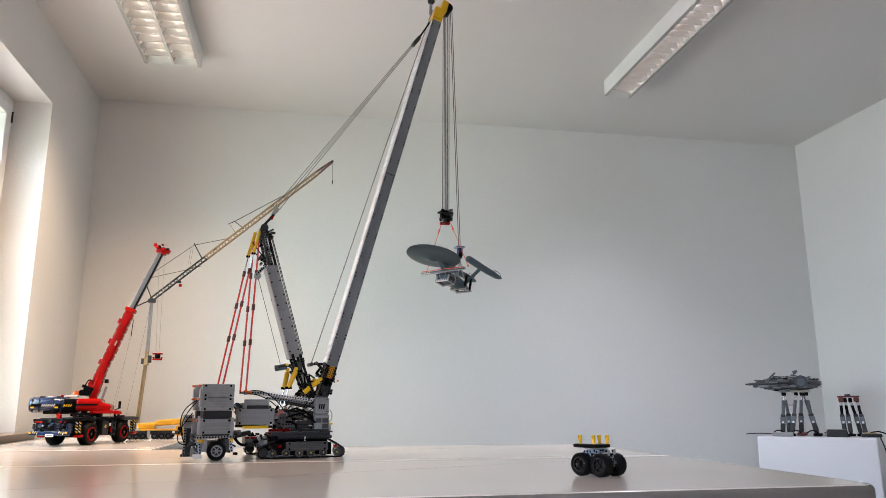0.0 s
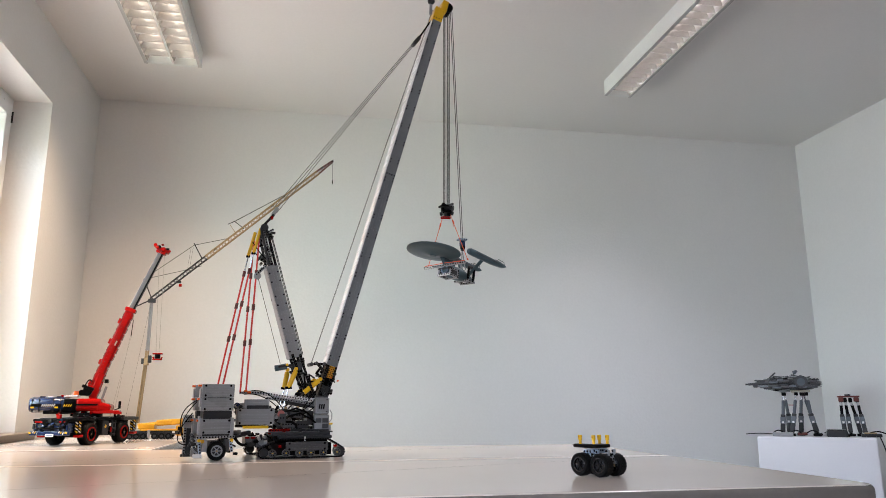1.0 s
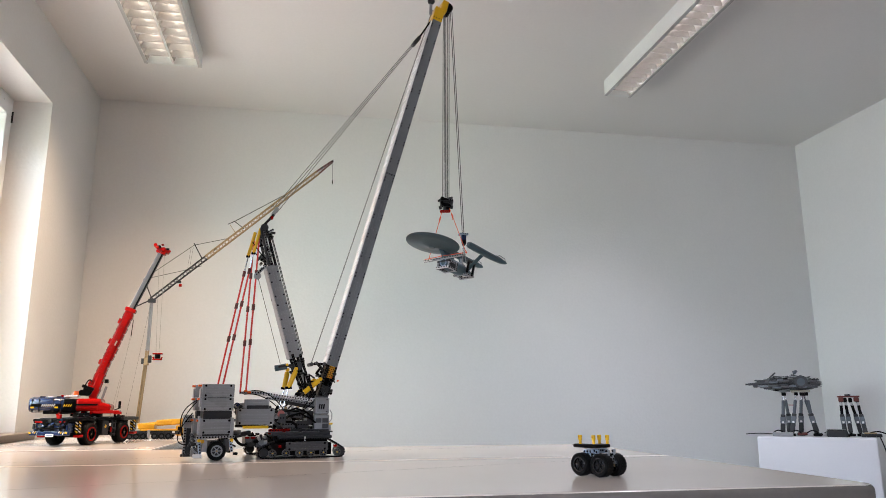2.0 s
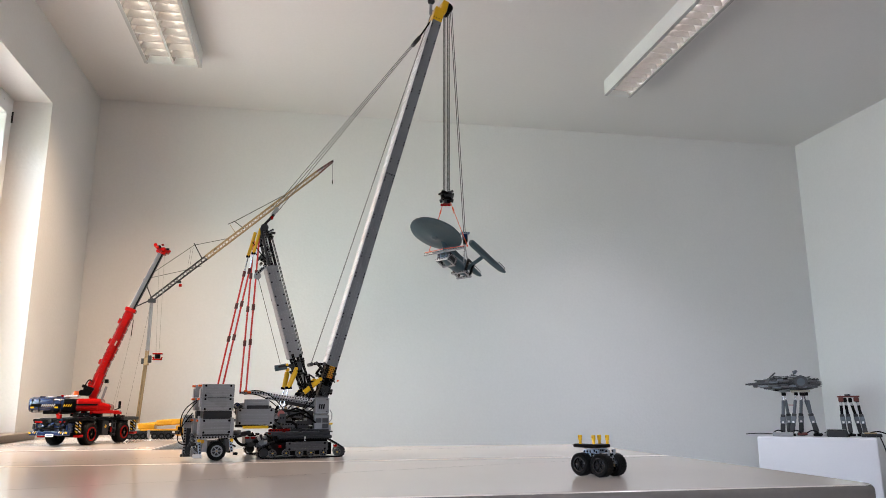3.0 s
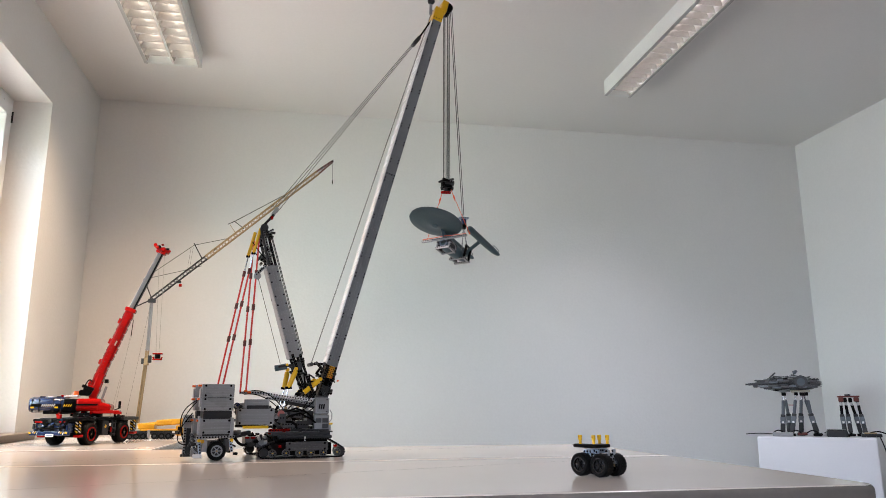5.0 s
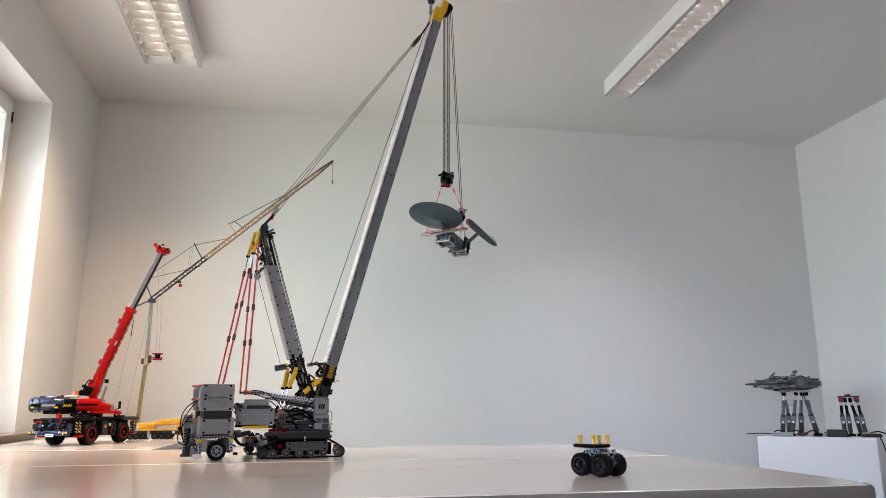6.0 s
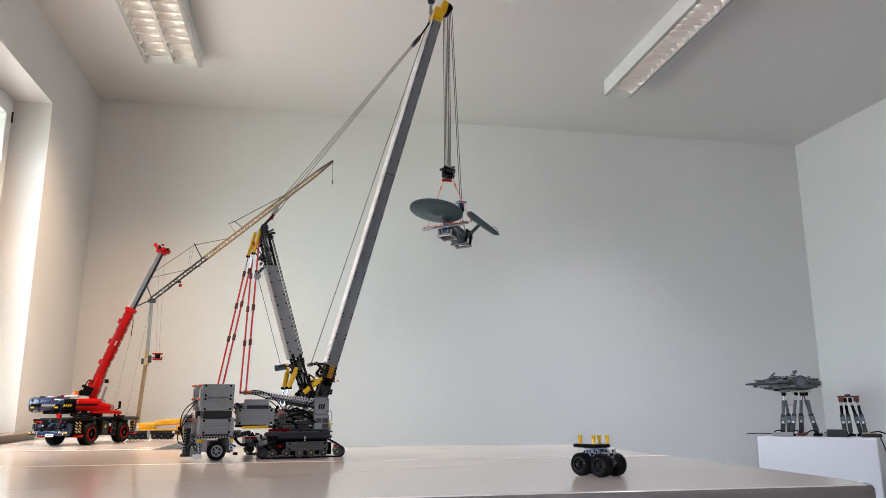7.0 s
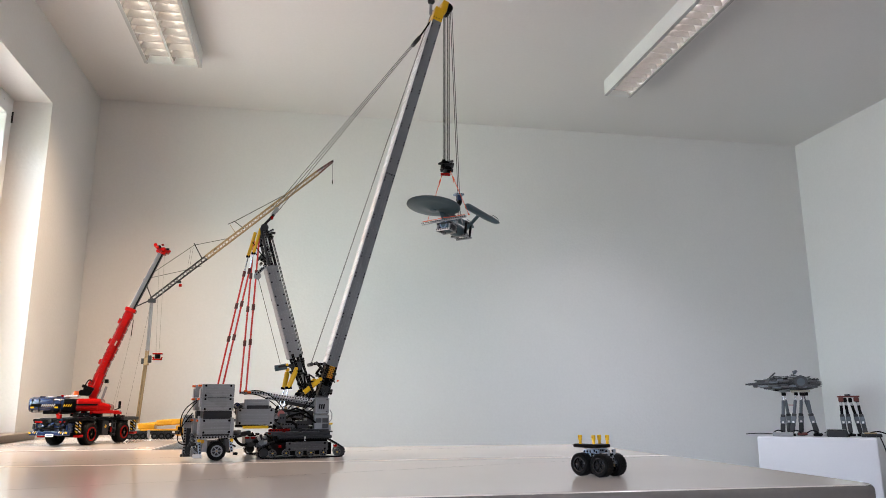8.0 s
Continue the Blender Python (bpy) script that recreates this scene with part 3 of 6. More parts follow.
part("cab_base", box(B(), (0.037, -0.072, 0.098), (0.046, 0.032, 0.046), bevel=0.004), GREYB, crane, "grey cab base")
part("cab_step", box(B(), (0.060, -0.072, 0.083), (0.012, 0.03, 0.018), bevel=0.002), GREY, crane)
part("cab_rail", tube(B(), [(0.060, -0.088, 0.135), (0.067, -0.088, 0.125), (0.067, -0.088, 0.108), (0.060, -0.088, 0.1)], 0.0016), GREY, crane)
part("cab_light", cyl(B(), (0.060, -0.085, 0.094), (0.070, -0.085, 0.094), 0.003, 8), YELLOW, crane, "yellow pin")
for yy in (-0.062, 0.062):
    beam(crane, (-0.192, yy, 0.187), (-0.130, yy, 0.184), GREY)
    beam(crane, (-0.130, yy, 0.184), (0.020, yy, 0.160), WHITE)
    beam(crane, (-0.110, yy, 0.171), (0.022, yy, 0.150), GREY)
    beam(crane, (-0.07, yy, 0.160), (0.02, yy, 0.142), DARK)
    beam(crane, (0.0, yy, 0.215), (0.042, yy, 0.135), BLACK)
    beam(crane, (0.055, yy * 0.55, 0.20), (0.035, yy * 0.55, 0.09), DARK)
for yy in (-0.062, 0.062):
    for k in range(17):
        p = Vector((-0.126, yy, 0.1885)).lerp(Vector((0.014, yy, 0.1660)), k / 16)
        part("stud", cyl(B(), p, p + Vector((0, 0, 0.0022)), 0.0024, 8), WHITE, crane)
for i, s in enumerate((-0.190, -0.180)):
    part("orange_pin", cyl(B(), (s, -0.068, 0.190 - 0.004 * (i % 2)), (s + 0.009, -0.068, 0.190 - 0.004 * (i % 2)), 0.0032, 8), ORANGE, crane, "orange pin")

# boom
B0, B1 = Vector((0.076, 0, 0.268)), Vector((0.4285, 0, 1.520))
ub = (B1 - B0).normalized()
boom_m = Matrix((Vector((0, -1, 0)), -Vector((ub.z, 0, -ub.x)), ub)).transposed().to_4x4()   # x to the near side, y to the rear face, z along
boom_m.translation = B0
LB = (B1 - B0).length
boom = part("boom", box(B(), (-0.008, 0, LB / 2), (0.062, 0.027, LB - 0.004), boom_m), DARK, crane, "long grey panelled lattice-free boom")
NSEC = 14
sec = LB / NSEC
shared = {}
for k in range(NSEC):
    plain = k >= 7
    if plain not in shared:
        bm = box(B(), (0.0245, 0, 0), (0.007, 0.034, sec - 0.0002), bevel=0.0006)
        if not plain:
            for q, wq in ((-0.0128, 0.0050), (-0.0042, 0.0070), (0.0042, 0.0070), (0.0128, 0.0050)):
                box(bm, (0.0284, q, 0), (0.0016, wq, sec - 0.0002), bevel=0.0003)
        shared[plain] = part("boom_panel", bm, BOOM_SHADED, boom)
        o = shared[plain]
    else:
        o = new("boom_panel", shared[plain].data)
        o.parent = boom
    o.matrix_local = boom_m @ Matrix.Translation((0, 0, sec * (k + 0.5)))
part("boom_far_side", box(B(), (-0.0405, 0, LB / 2), (0.007, 0.034, LB - 0.001), boom_m, bevel=0.0016), GREYB, boom)
n = int(LB / 0.008)
# rear plates carry their brightness in the colour, as if lit from the window
pa = None
for k in range(n):
    if pa is None:
        pa = part("boom_plate", box(B(), (-0.008, 0.0165, 0), (0.058, 0.006, 0.0074), bevel=0.0008), BOOM_LIT, boom)
        o = pa
    else:
        o = new("boom_plate", pa.data)
        o.parent = boom
    o.matrix_local = boom_m @ Matrix.Translation((0.0034 * math.sin(k * 2.4) + 0.0012 * math.sin(k * 5.3), 0.0010 * math.sin(k * 1.7), 0.004 + 0.008 * k))
part("boom_front", box(B(), (-0.008, -0.0162, LB / 2), (0.057, 0.006, LB - 0.003), boom_m, bevel=0.0015), GREYB, boom)
pb = B()
z = 0.02
while z < LB - 0.02:
    for dz in (0.0, 0.016):
        for e in (-0.0125, 0.0125):
            c = boom_m @ Vector((0.0270, e * 1.12, z + dz * 0.7 - e * 0.2))
            d = boom_m @ Vector((0.0306, e * 1.12, z + dz * 0.7 - e * 0.2))
            cyl(pb, c, d, 0.0025, 9)
    z += 0.0695
part("pin_row", pb, BLACK, boom, "black connector pins")
jb = B()
for q in (-0.014, -0.005, 0.004, 0.013):
    cyl(jb, boom_m @ Vector((0.0275, q, LB * 0.515)), boom_m @ Vector((0.0304, q, LB * 0.515)), 0.0026, 8)
part("joint_row", jb, BLACK, boom, "row of black pins at the boom joint")

# boom foot and head
foot = part("boom_foot", box(B(), (0, 0, -0.055), (0.042, 0.030, 0.12), boom_m, bevel=0.003), BLACK, crane, "black perforated boom foot")
for e in (-0.014, 0.014):
    for xx in (-0.024, 0.024):
        a, b = boom_m @ Vector((xx, e, 0.004)), boom_m @ Vector((xx * 1.4, e * 0.8, -0.125))
        beam(foot, a, b, BLACK)
gp = part("gold_panel", box(B(), (0.030, -0.002, -0.020), (0.004, 0.017, 0.038), boom_m, bevel=0.001), AMBER, foot, "golden perforated panel")
part("hole_row", holes(holes(holes(B(), boom_m @ Vector((0.031, -0.007, -0.034)), boom_m @ Vector((0.031, -0.007, -0.005)), 0.0018, 0.0058, depth=0.002),
     boom_m @ Vector((0.031, -0.001, -0.034)), boom_m @ Vector((0.031, -0.001, -0.005)), 0.0018, 0.0058, depth=0.002),
     boom_m @ Vector((0.031, 0.005, -0.034)), boom_m @ Vector((0.031, 0.005, -0.005)), 0.0018, 0.0058, depth=0.002), BLACK, gp)
for q in (0.045, 0.090):
    part("foot_cross_plate", box(B(), (0.033, 0.0, -0.030 - q), (0.004, 0.022, 0.022), boom_m, bevel=0.001), DARK, foot)
for p in ((0.026, -0.034, 0.276), (0.050, -0.034, 0.274)):
    part("rope_pulley", cyl(B(), p, (p[0], p[1] - 0.005, p[2]), 0.0045, 14), COVER, foot, "grey rope pulley")
clutter(foot, (0.035, -0.045, 0.175), (0.085, 0.04, 0.262), 16, (BLACK, DARK), 11, (0.008, 0.03))
beam(foot, (0.018, -0.03, 0.274), (0.058, -0.03, 0.272), BLACK)
beam(foot, (0.030, -0.03, 0.274), (0.048, -0.03, 0.252), BLACK)
for q in ((0.093, -0.034, 0.222), (0.071, -0.034, 0.232)):
    part("orange_bush", cyl(B(), q, (q[0], q[1] - 0.006, q[2]), 0.0027, 10), ORANGE, foot, "orange bush")
head = part("boom_head", box(B(), (0, 0.001, LB + 0.026), (0.058, 0.037, 0.058), boom_m, bevel=0.003), YELLOW, crane, "yellow boom head")
part("head_cheek", box(B(), (0, -0.012, LB + 0.068), (0.060, 0.024, 0.05), boom_m, bevel=0.005), YELLOW, head)
part("hole_row", holes(B(), boom_m @ Vector((0.029, -0.014, LB + 0.008)), boom_m @ Vector((0.029, 0.016, LB + 0.008)), 0.002, 0.009, depth=0.0012), BLACK, head)
for q in (-0.018, 0, 0.018):
    part("sheave", cyl(B(), boom_m @ Vector((q - 0.003, -0.026, LB + 0.075)), boom_m @ Vector((q + 0.003, -0.026, LB + 0.075)), 0.019, 20), BLACK, head, "black rope sheave")
part("head_sheave", cyl(B(), boom_m @ Vector((0.010, 0.040, LB + 0.072)), boom_m @ Vector((0.018, 0.040, LB + 0.072)), 0.013, 18), DARK, head, "grey deflection sheave")
bar(bmh := B(), boom_m @ Vector((0.014, 0.028, LB + 0.02)), boom_m @ Vector((0.014, 0.042, LB + 0.08)), 0.006, 0.010)
part("sheave_arm", bmh, GREY, head)

# luffing mast behind the boom
M0, M1 = Vector((-0.037, 0, 0.292)), Vector((-0.1225, 0, 0.575))
um = (M1 - M0).normalized()
mast_m = Matrix((Vector((0, -1, 0)), -Vector((um.z, 0, -um.x)), um)).transposed().to_4x4()
mast_m.translation = M0
LM = (M1 - M0).length
mast = part("mast", box(B(), (-0.008, 0, LM / 2), (0.062, 0.030, LM), mast_m), DARK, crane, "grey panelled luffing mast")
ms = None
for k in range(4):
    if ms is None:
        bm = box(B(), (0.0245, 0, 0), (0.007, 0.035, LM / 4 - 0.0002), bevel=0.0006)
        for q in (-0.008, 0.0, 0.008):
            box(bm, (0.0282, q, 0), (0.0010, 0.0014, LM / 4 - 0.002))
        ms = part("mast_panel", bm, GREYB, mast)
        o = ms
    else:
        o = new("mast_panel", ms.data)
        o.parent = mast
    o.matrix_local = mast_m @ Matrix.Translation((0, 0, LM / 4 * (k + 0.5)))
part("mast_far_side", box(B(), (-0.0405, 0, LM / 2), (0.007, 0.035, LM - 0.001), mast_m, bevel=0.0016), GREYB, mast)
part("mast_rear_face", box(B(), (-0.008, 0.0155, LM / 2), (0.058, 0.006, LM - 0.002), mast_m, bevel=0.001), GREYB, mast)
pb = B()
for k in range(4):
    for dz in (0.022, 0.050):
        for e in (-0.0130, 0.0130):
            zz = LM / 4 * k + dz
            cyl(pb, mast_m @ Vector((0.0275, e, zz)), mast_m @ Vector((0.0292, e, zz)), 0.0026, 9)
part("pin_row", pb, BLACK, mast, "black connector pins")
top = Vector((-0.157, 0, 0.690))
for yy in (-0.030, 0.030):
    beam(mast, M1 + Vector((-0.010, yy, 0)), top + Vector((-0.004, yy, 0)), DARK)
    beam(mast, M1 + Vector((0.012, yy, 0.0)), top + Vector((0.014, yy, -0.004)), BLACK)
    beam(mast, M1 + Vector((0.0, yy * 0.6, 0.01)), top + Vector((0.004, yy * 0.6, 0)), GREY)
    beam(mast, M0 + Vector((0.012, yy, 0.01)), Vector((0.022, yy, 0.165)), BLACK)
    beam(mast, M0 + Vector((-0.012, yy, 0.01)), Vector((0.004, yy, 0.165)), BLACK)
clutter(mast, (-0.045, -0.03, 0.235), (-0.008, 0.03, 0.300), 18, (BLACK, DARK), 13, (0.008, 0.024))
clutter(mast, (-0.155, -0.028, 0.582), (-0.122, 0.025, 0.685), 16, (BLACK, DARK), 17, (0.008, 0.030))
clutter(mast, (-0.025, -0.03, 0.17), (0.022, 0.025, 0.25), 18, (BLACK, DARK), 19, (0.008, 0.030))
for q in (0.020, 0.050, 0.080):
    p = M0.lerp(Vector((0.012, 0, 0.165)), q / 0.1)
    part("mast_foot_plate", box(B(), (p.x, -0.026, p.z), (0.020, 0.006, 0.022), bevel=0.001, turn=(0, 20, 0)), (COVER, GREYB, COVER)[int(q * 30) % 3], mast)
for k in range(26):
    p = mast_m @ Vector((0.026, 0.0172, LM * (k + 0.5) / 26))
    q = mast_m @ Vector((-0.040, 0.0172, LM * (k + 0.5) / 26))
    part("mast_tooth", bar(B(), p, q, LM / 26 * 0.6, 0.0016, side=um), GREYB, mast)
part("mast_sheave", cyl(B(), (-0.165, -0.034, 0.538), (-0.165, -0.026, 0.538), 0.011, 18), GREY, mast, "grey rope sheave")
beam(mast, (-0.165, -0.030, 0.545), (-0.140, -0.030, 0.572), GREY)
beam(mast, (-0.170, -0.030, 0.540), (-0.150, -0.030, 0.565), GREY)
part("winch_motor", cyl(B(), (-0.101, -0.040, 0.257), (-0.066, -0.040, 0.264), 0.0090, 18), SHIP, mast, "dark blue-grey winch motor", smooth=True)
beam(mast, (-0.092, -0.047, 0.262), (-0.045, -0.047, 0.268), DARK)
part("yellow_bush", cyl(B(), (-0.066, -0.052, 0.268), (-0.066, -0.046, 0.268), 0.0042, 10), YELLOW, mast, "yellow bush")
part("crown_block", cyl(B(), (-0.150, -0.03, 0.694), (-0.150, 0.03, 0.694), 0.012, 18), DARK, mast, "dark sheave at the mast head")
beam(mast, (-0.158, -0.02, 0.695), (-0.122, -0.02, 0.740), BLACK)
beam(mast, (-0.140, -0.03, 0.678), (-0.122, -0.03, 0.690), GREY)
part("red_bush", cyl(B(), (-0.128, -0.026, 0.728), (-0.128, -0.014, 0.728), 0.0045, 10), RED, mast, "red bush")
part("stay_block", bar(B(), (-0.126, 0, 0.738), (-0.112, 0, 0.764), 0.045, 0.012, bevel=0.003), GREY, mast, "grey pulley block")

# hydraulic cylinders
for yy in (-0.052, 0.030):
    for a, b, q in (((-0.060, yy, 0.200), (-0.040 if yy < -0.04 else -0.053, yy, 0.250), 0.0075),):
        cy = part("hydraulic_cylinder", cyl(B(), a, b, q, 16), YELLOW, crane, "yellow hydraulic cylinder", smooth=True)
        part("piston_rod", cyl(B(), (-0.072, yy, 0.140), a, 0.0024, 8), CHROME, cy, "chrome rod")
        part("rod_clamp", box(B(), a, (0.020, 0.014, 0.007), bevel=0.001), BLACK, cy)
        part("cylinder_eye", cyl(B(), Vector(b) + Vector((0.001, -0.005, 0.006)), Vector(b) + Vector((0.001, 0.005, 0.006)), 0.0058, 12), YELLOW, cy)
for yy in (-0.05, 0.05):
    cy = part("hydraulic_cylinder", cyl(B(), (-0.012, yy, 0.186), (0.032, yy, 0.222), 0.0075, 16), YELLOW, crane, "yellow hydraulic cylinder", smooth=True)
    part("piston_rod", cyl(B(), (-0.058, yy, 0.138), (-0.012, yy, 0.186), 0.0024, 8), DARK, cy, "dark rod")
    part("cylinder_eye", cyl(B(), (0.036, yy - 0.005, 0.226), (0.036, yy + 0.005, 0.226), 0.006, 12), YELLOW, cy)

# pendants: four red rods with couplers, two to the carriage and two to the wagon
for bx, bz, dy in ((-0.248, 0.206, 0.030), (-0.181, 0.188, 0.030)):
    for yy in (-dy, dy):
        far = yy > 0
        hi = Vector((-0.168 + (0.004 if bx > -0.22 else 0), yy * 0.9, 0.680))
        lo = Vector((bx, yy, bz))
        if far:
            lo.x, hi.x = lo.x - 0.011, hi.x - 0.010
        rod = part("pendant_rod", cyl(B(), lo, lo.lerp(hi, 0.735), 0.0027, 8), REDROD, crane, "red plastic pendant rod", smooth=True)
        if bx < -0.22:
            part("pendant_ram", cyl(B(), lo.lerp(hi, 0.735), lo.lerp(hi, 0.87), 0.0020, 8), CHROME, rod, "chrome ram")
            part("pendant_cylinder", cyl(B(), lo.lerp(hi, 0.85), hi + Vector((0.006, 0, 0.008)), 0.0052, 14), YELLOW, rod, "yellow cylinder at the rod's head", smooth=True)
            part("rod_clamp", box(B(), lo.lerp(hi, 0.85), (0.012, 0.010, 0.006), bevel=0.001), BLACK, rod)
        else:
            part("pendant_head", cyl(B(), lo.lerp(hi, 0.735), hi, 0.0026, 8), REDROD, rod)
        for f in (0.30, 0.515, 0.73):
            c = lo.lerp(hi, f)
            d = (hi - lo).normalized() * 0.009
            part("coupler", cyl(B(), c - d, c + d, 0.0048, 10), MAROON, rod, "dark red coupler")
for yy in (-0.03, 0.03):
    bmh = tube(B(), curve((-0.135, yy, 0.590), (-0.185, yy, 0.645), 0.006, 4), 0.0016)
    part("mast_hose", bmh, BLACK, crane, "thin black hose")

# stay ropes, boom rope, hoist feed
stays = B()
for yy in (-0.018, 0.0, 0.018):
    cyl(stays, (-0.116 + yy * 0.35, yy, 0.760 - yy * 0.25), (0.352 + yy * 0.12, yy * 0.7, 1.432 - yy * 0.10), 0.0010, 6)
part("stay_rope", stays, CORDM, crane, "grey stay ropes")
part("stay_pulley", bar(B(), (0.345, 0, 1.420), (0.368, 0, 1.452), 0.03, 0.014, bevel=0.004), DARK, crane, "dark grey pulley block")
for yy in (-0.012, 0.012):
    part("stay_link", bar(B(), (0.366, yy, 1.450), (0.405, yy, 1.515), 0.005, 0.006), BLACK, crane, "black link")
    part("stay_tie", cyl(B(), (0.405, yy, 1.515), (0.436, yy, 1.575), 0.0022, 8), CORDL, crane, "pale tie")
rp = B()
for yy in (-0.006, 0.006):
    cyl(rp, (0.014, yy - 0.01, 0.276), (0.418, yy, 1.570), 0.0007, 6)
part("hoist_feed_rope", rp, CORDM, crane, "grey hoist rope along the boom")
beam(crane, (0.002, -0.02, 0.272), (0.032, -0.02, 0.274), GREY)
part("feed_roller", cyl(B(), (0.012, -0.03, 0.272), (0.012, 0.02, 0.272), 0.0060, 16), COVER, crane, "grey feed roller")
part("winch_rope", cyl(B(), (-0.084, -0.03, 0.272), (-0.166, -0.030, 0.545), 0.0008, 6), CORD, crane, "thin grey winch rope")
part("mast_front_rope", cyl(cyl(B(), (-0.132, -0.030, 0.688), (-0.016, -0.030, 0.300), 0.0012, 6), (-0.130, 0.0, 0.690), (-0.014, 0.0, 0.30), 0.0012, 6), CORD, crane)
# hoses on the deck
for k, (a, b, sag) in enumerate((((-0.185, -0.06, 0.185), (-0.075, -0.07, 0.138), -0.024), ((-0.19, -0.065, 0.18), (-0.085, -0.075, 0.135), -0.016),
                                 ((-0.06, -0.08, 0.135), (0.02, -0.08, 0.15), 0.02), ((-0.05, -0.085, 0.13), (0.018, -0.08, 0.168), 0.012),
                                 ((-0.03, -0.085, 0.12), (0.03, -0.06, 0.20), -0.006))):
    part("hose", tube(B(), curve(a, b, sag, 12), 0.0016), BLACK, crane, "black cable")

# ---------------------------------------------------------------- counterweight wagon
wagon = thing("counterweight_wagon", pose(-0.25, 2.22, TABLE, 0, 0, 15), "grey brick-built ballast wagon on rubber wheels behind the crane", "toy wagon")
for yy, face in ((-0.047, -1), (0.047, 1)):
    sx = 0 if yy < 0 else -0.006
    for z0, z1, name in ((0.1715, 0.2075, "weight_panel"), (0.1345, 0.1705, "weight_panel"), (0.071, 0.1115, "weight_panel")):
        o = panel(wagon, (-0.006 + sx, yy, (z0 + z1) / 2), (0.088, 0.036, z1 - z0), GREYB, name, face=face)
        part("orange_connector", box(B(), (-0.0525 + sx, yy - face * 0.006, z1 - 0.004), (0.011, 0.020, 0.0055), bevel=0.001), ORANGE, o, "orange connector")
    part("spacer", box(B(), (-0.004 + sx, yy, 0.123), (0.078, 0.030, 0.022), bevel=0.002), DARK, wagon, "dark grey spacer")
    part("weight_end", box(B(), (0.036 + sx, yy + face * 0.019, 0.0905), (0.010, 0.006, 0.050), bevel=0.001), GREY, wagon)
    for k in range(2):
        part("rear_plate", box(B(), (-0.0515 + sx, yy, 0.095 + 0.075 * k), (0.004, 0.030, 0.05), bevel=0.001), GREY, wagon)
part("weight_core", box(B(), (-0.004, 0, 0.138), (0.07, 0.06, 0.13)), DARK, wagon)
for yy in (-0.060, 0.060):
    beam(wagon, (-0.058, yy, 0.062), (0.046, yy, 0.064), GREY)
    beam(wagon, (-0.045, yy, 0.069), (0.040, yy, 0.069), DARK)
    beam(wagon, (-0.05, yy, 0.055), (-0.045, yy, 0.018), BLUEGREY)
    beam(wagon, (0.034, yy, 0.055), (0.040, yy, 0.022), BLUEGREY)
    part("yellow_bush", cyl(B(), (-0.050, yy - 0.006, 0.054), (-0.050, yy + 0.006, 0.054), 0.0045, 10), YELLOW, wagon, "yellow bush")
    part("yellow_bush", cyl(B(), (0.038, yy - 0.006, 0.054), (0.038, yy + 0.006, 0.054), 0.0045, 10), YELLOW, wagon, "yellow bush")
    part("foot_plate", box(B(), (-0.052, yy, 0.013), (0.024, 0.010, 0.010), bevel=0.0015), WHITE, wagon, "white foot plate")
    part("hitch_pin", cyl(B(), (0.044, yy, 0.018), (0.056, yy, 0.016), 0.004, 10), BLACK, wagon)
for yy in (-0.060, 0.060):
    wheel(wagon, (-0.002 if yy < 0 else 0.016, yy, 0.0255), 0.0255, 0.020, GREY, rim=0.62)
for yy in (-0.050, 0.050):
    for x, material in ((-0.034, GREY), (0.026, COVER)):
        part("axle_carrier", box(B(), (x, yy, 0.040), (0.014, 0.018, 0.034), bevel=0.0018), material, wagon)
    part("olive_bush", cyl(B(), (-0.040, yy * 1.24, 0.052), (-0.040, yy * 1.12, 0.052), 0.0052, 10), AMBER, wagon, "olive yellow bush")
    for z in (0.076, 0.108):
        for x in (-0.040, 0.030):
            part("weight_pin", cyl(B(), (x, yy * 1.28, z), (x, yy * 1.34, z), 0.0030, 9), BLACK, wagon, "black pin")
    part("weight_end", box(B(), (-0.0475, yy * 1.32, 0.0905), (0.009, 0.006, 0.046), bevel=0.001), GREY, wagon)
part("axle_block", box(B(), (-0.002, 0, 0.036), (0.03, 0.09, 0.03), bevel=0.003), DARK, wagon)
part("deck", box(B(), (-0.006, 0, 0.066), (0.09, 0.11, 0.008), bevel=0.001), DARK, wagon)
# rear drive tower of the wagon
part("rear_tower", box(B(), (-0.066, 0.055, 0.062), (0.020, 0.022, 0.10), bevel=0.002), DARK, wagon, "dark grey rear column")
part("rear_panel", box(B(), (-0.068, 0.053, 0.104), (0.028, 0.026, 0.038), bevel=0.003), GREY, wagon, "light grey panel")
part("hole_row", holes(holes(B(), (-0.074, 0.0415, 0.104), (-0.062, 0.0415, 0.104), 0.0022), (-0.074, 0.0415, 0.116), (-0.062, 0.0415, 0.116), 0.0022), BLACK, wagon)
beam(wagon, (-0.076, 0.045, 0.090), (-0.076, 0.045, 0.012), GREY)
beam(wagon, (-0.085, 0.045, 0.010), (-0.045, 0.045, 0.009), DARK)
beam(wagon, (-0.085, -0.02, 0.014), (-0.045, -0.02, 0.014), DARK)
clutter(wagon, (-0.065, -0.05, 0.02), (-0.045, 0.05, 0.065), 7, (COVER, DARK, GREY), 23, (0.008, 0.02))
clutter(wagon, (0.02, -0.055, 0.03), (0.045, 0.05, 0.066), 8, (GREY, DARK, BLACK), 29, (0.008, 0.02))
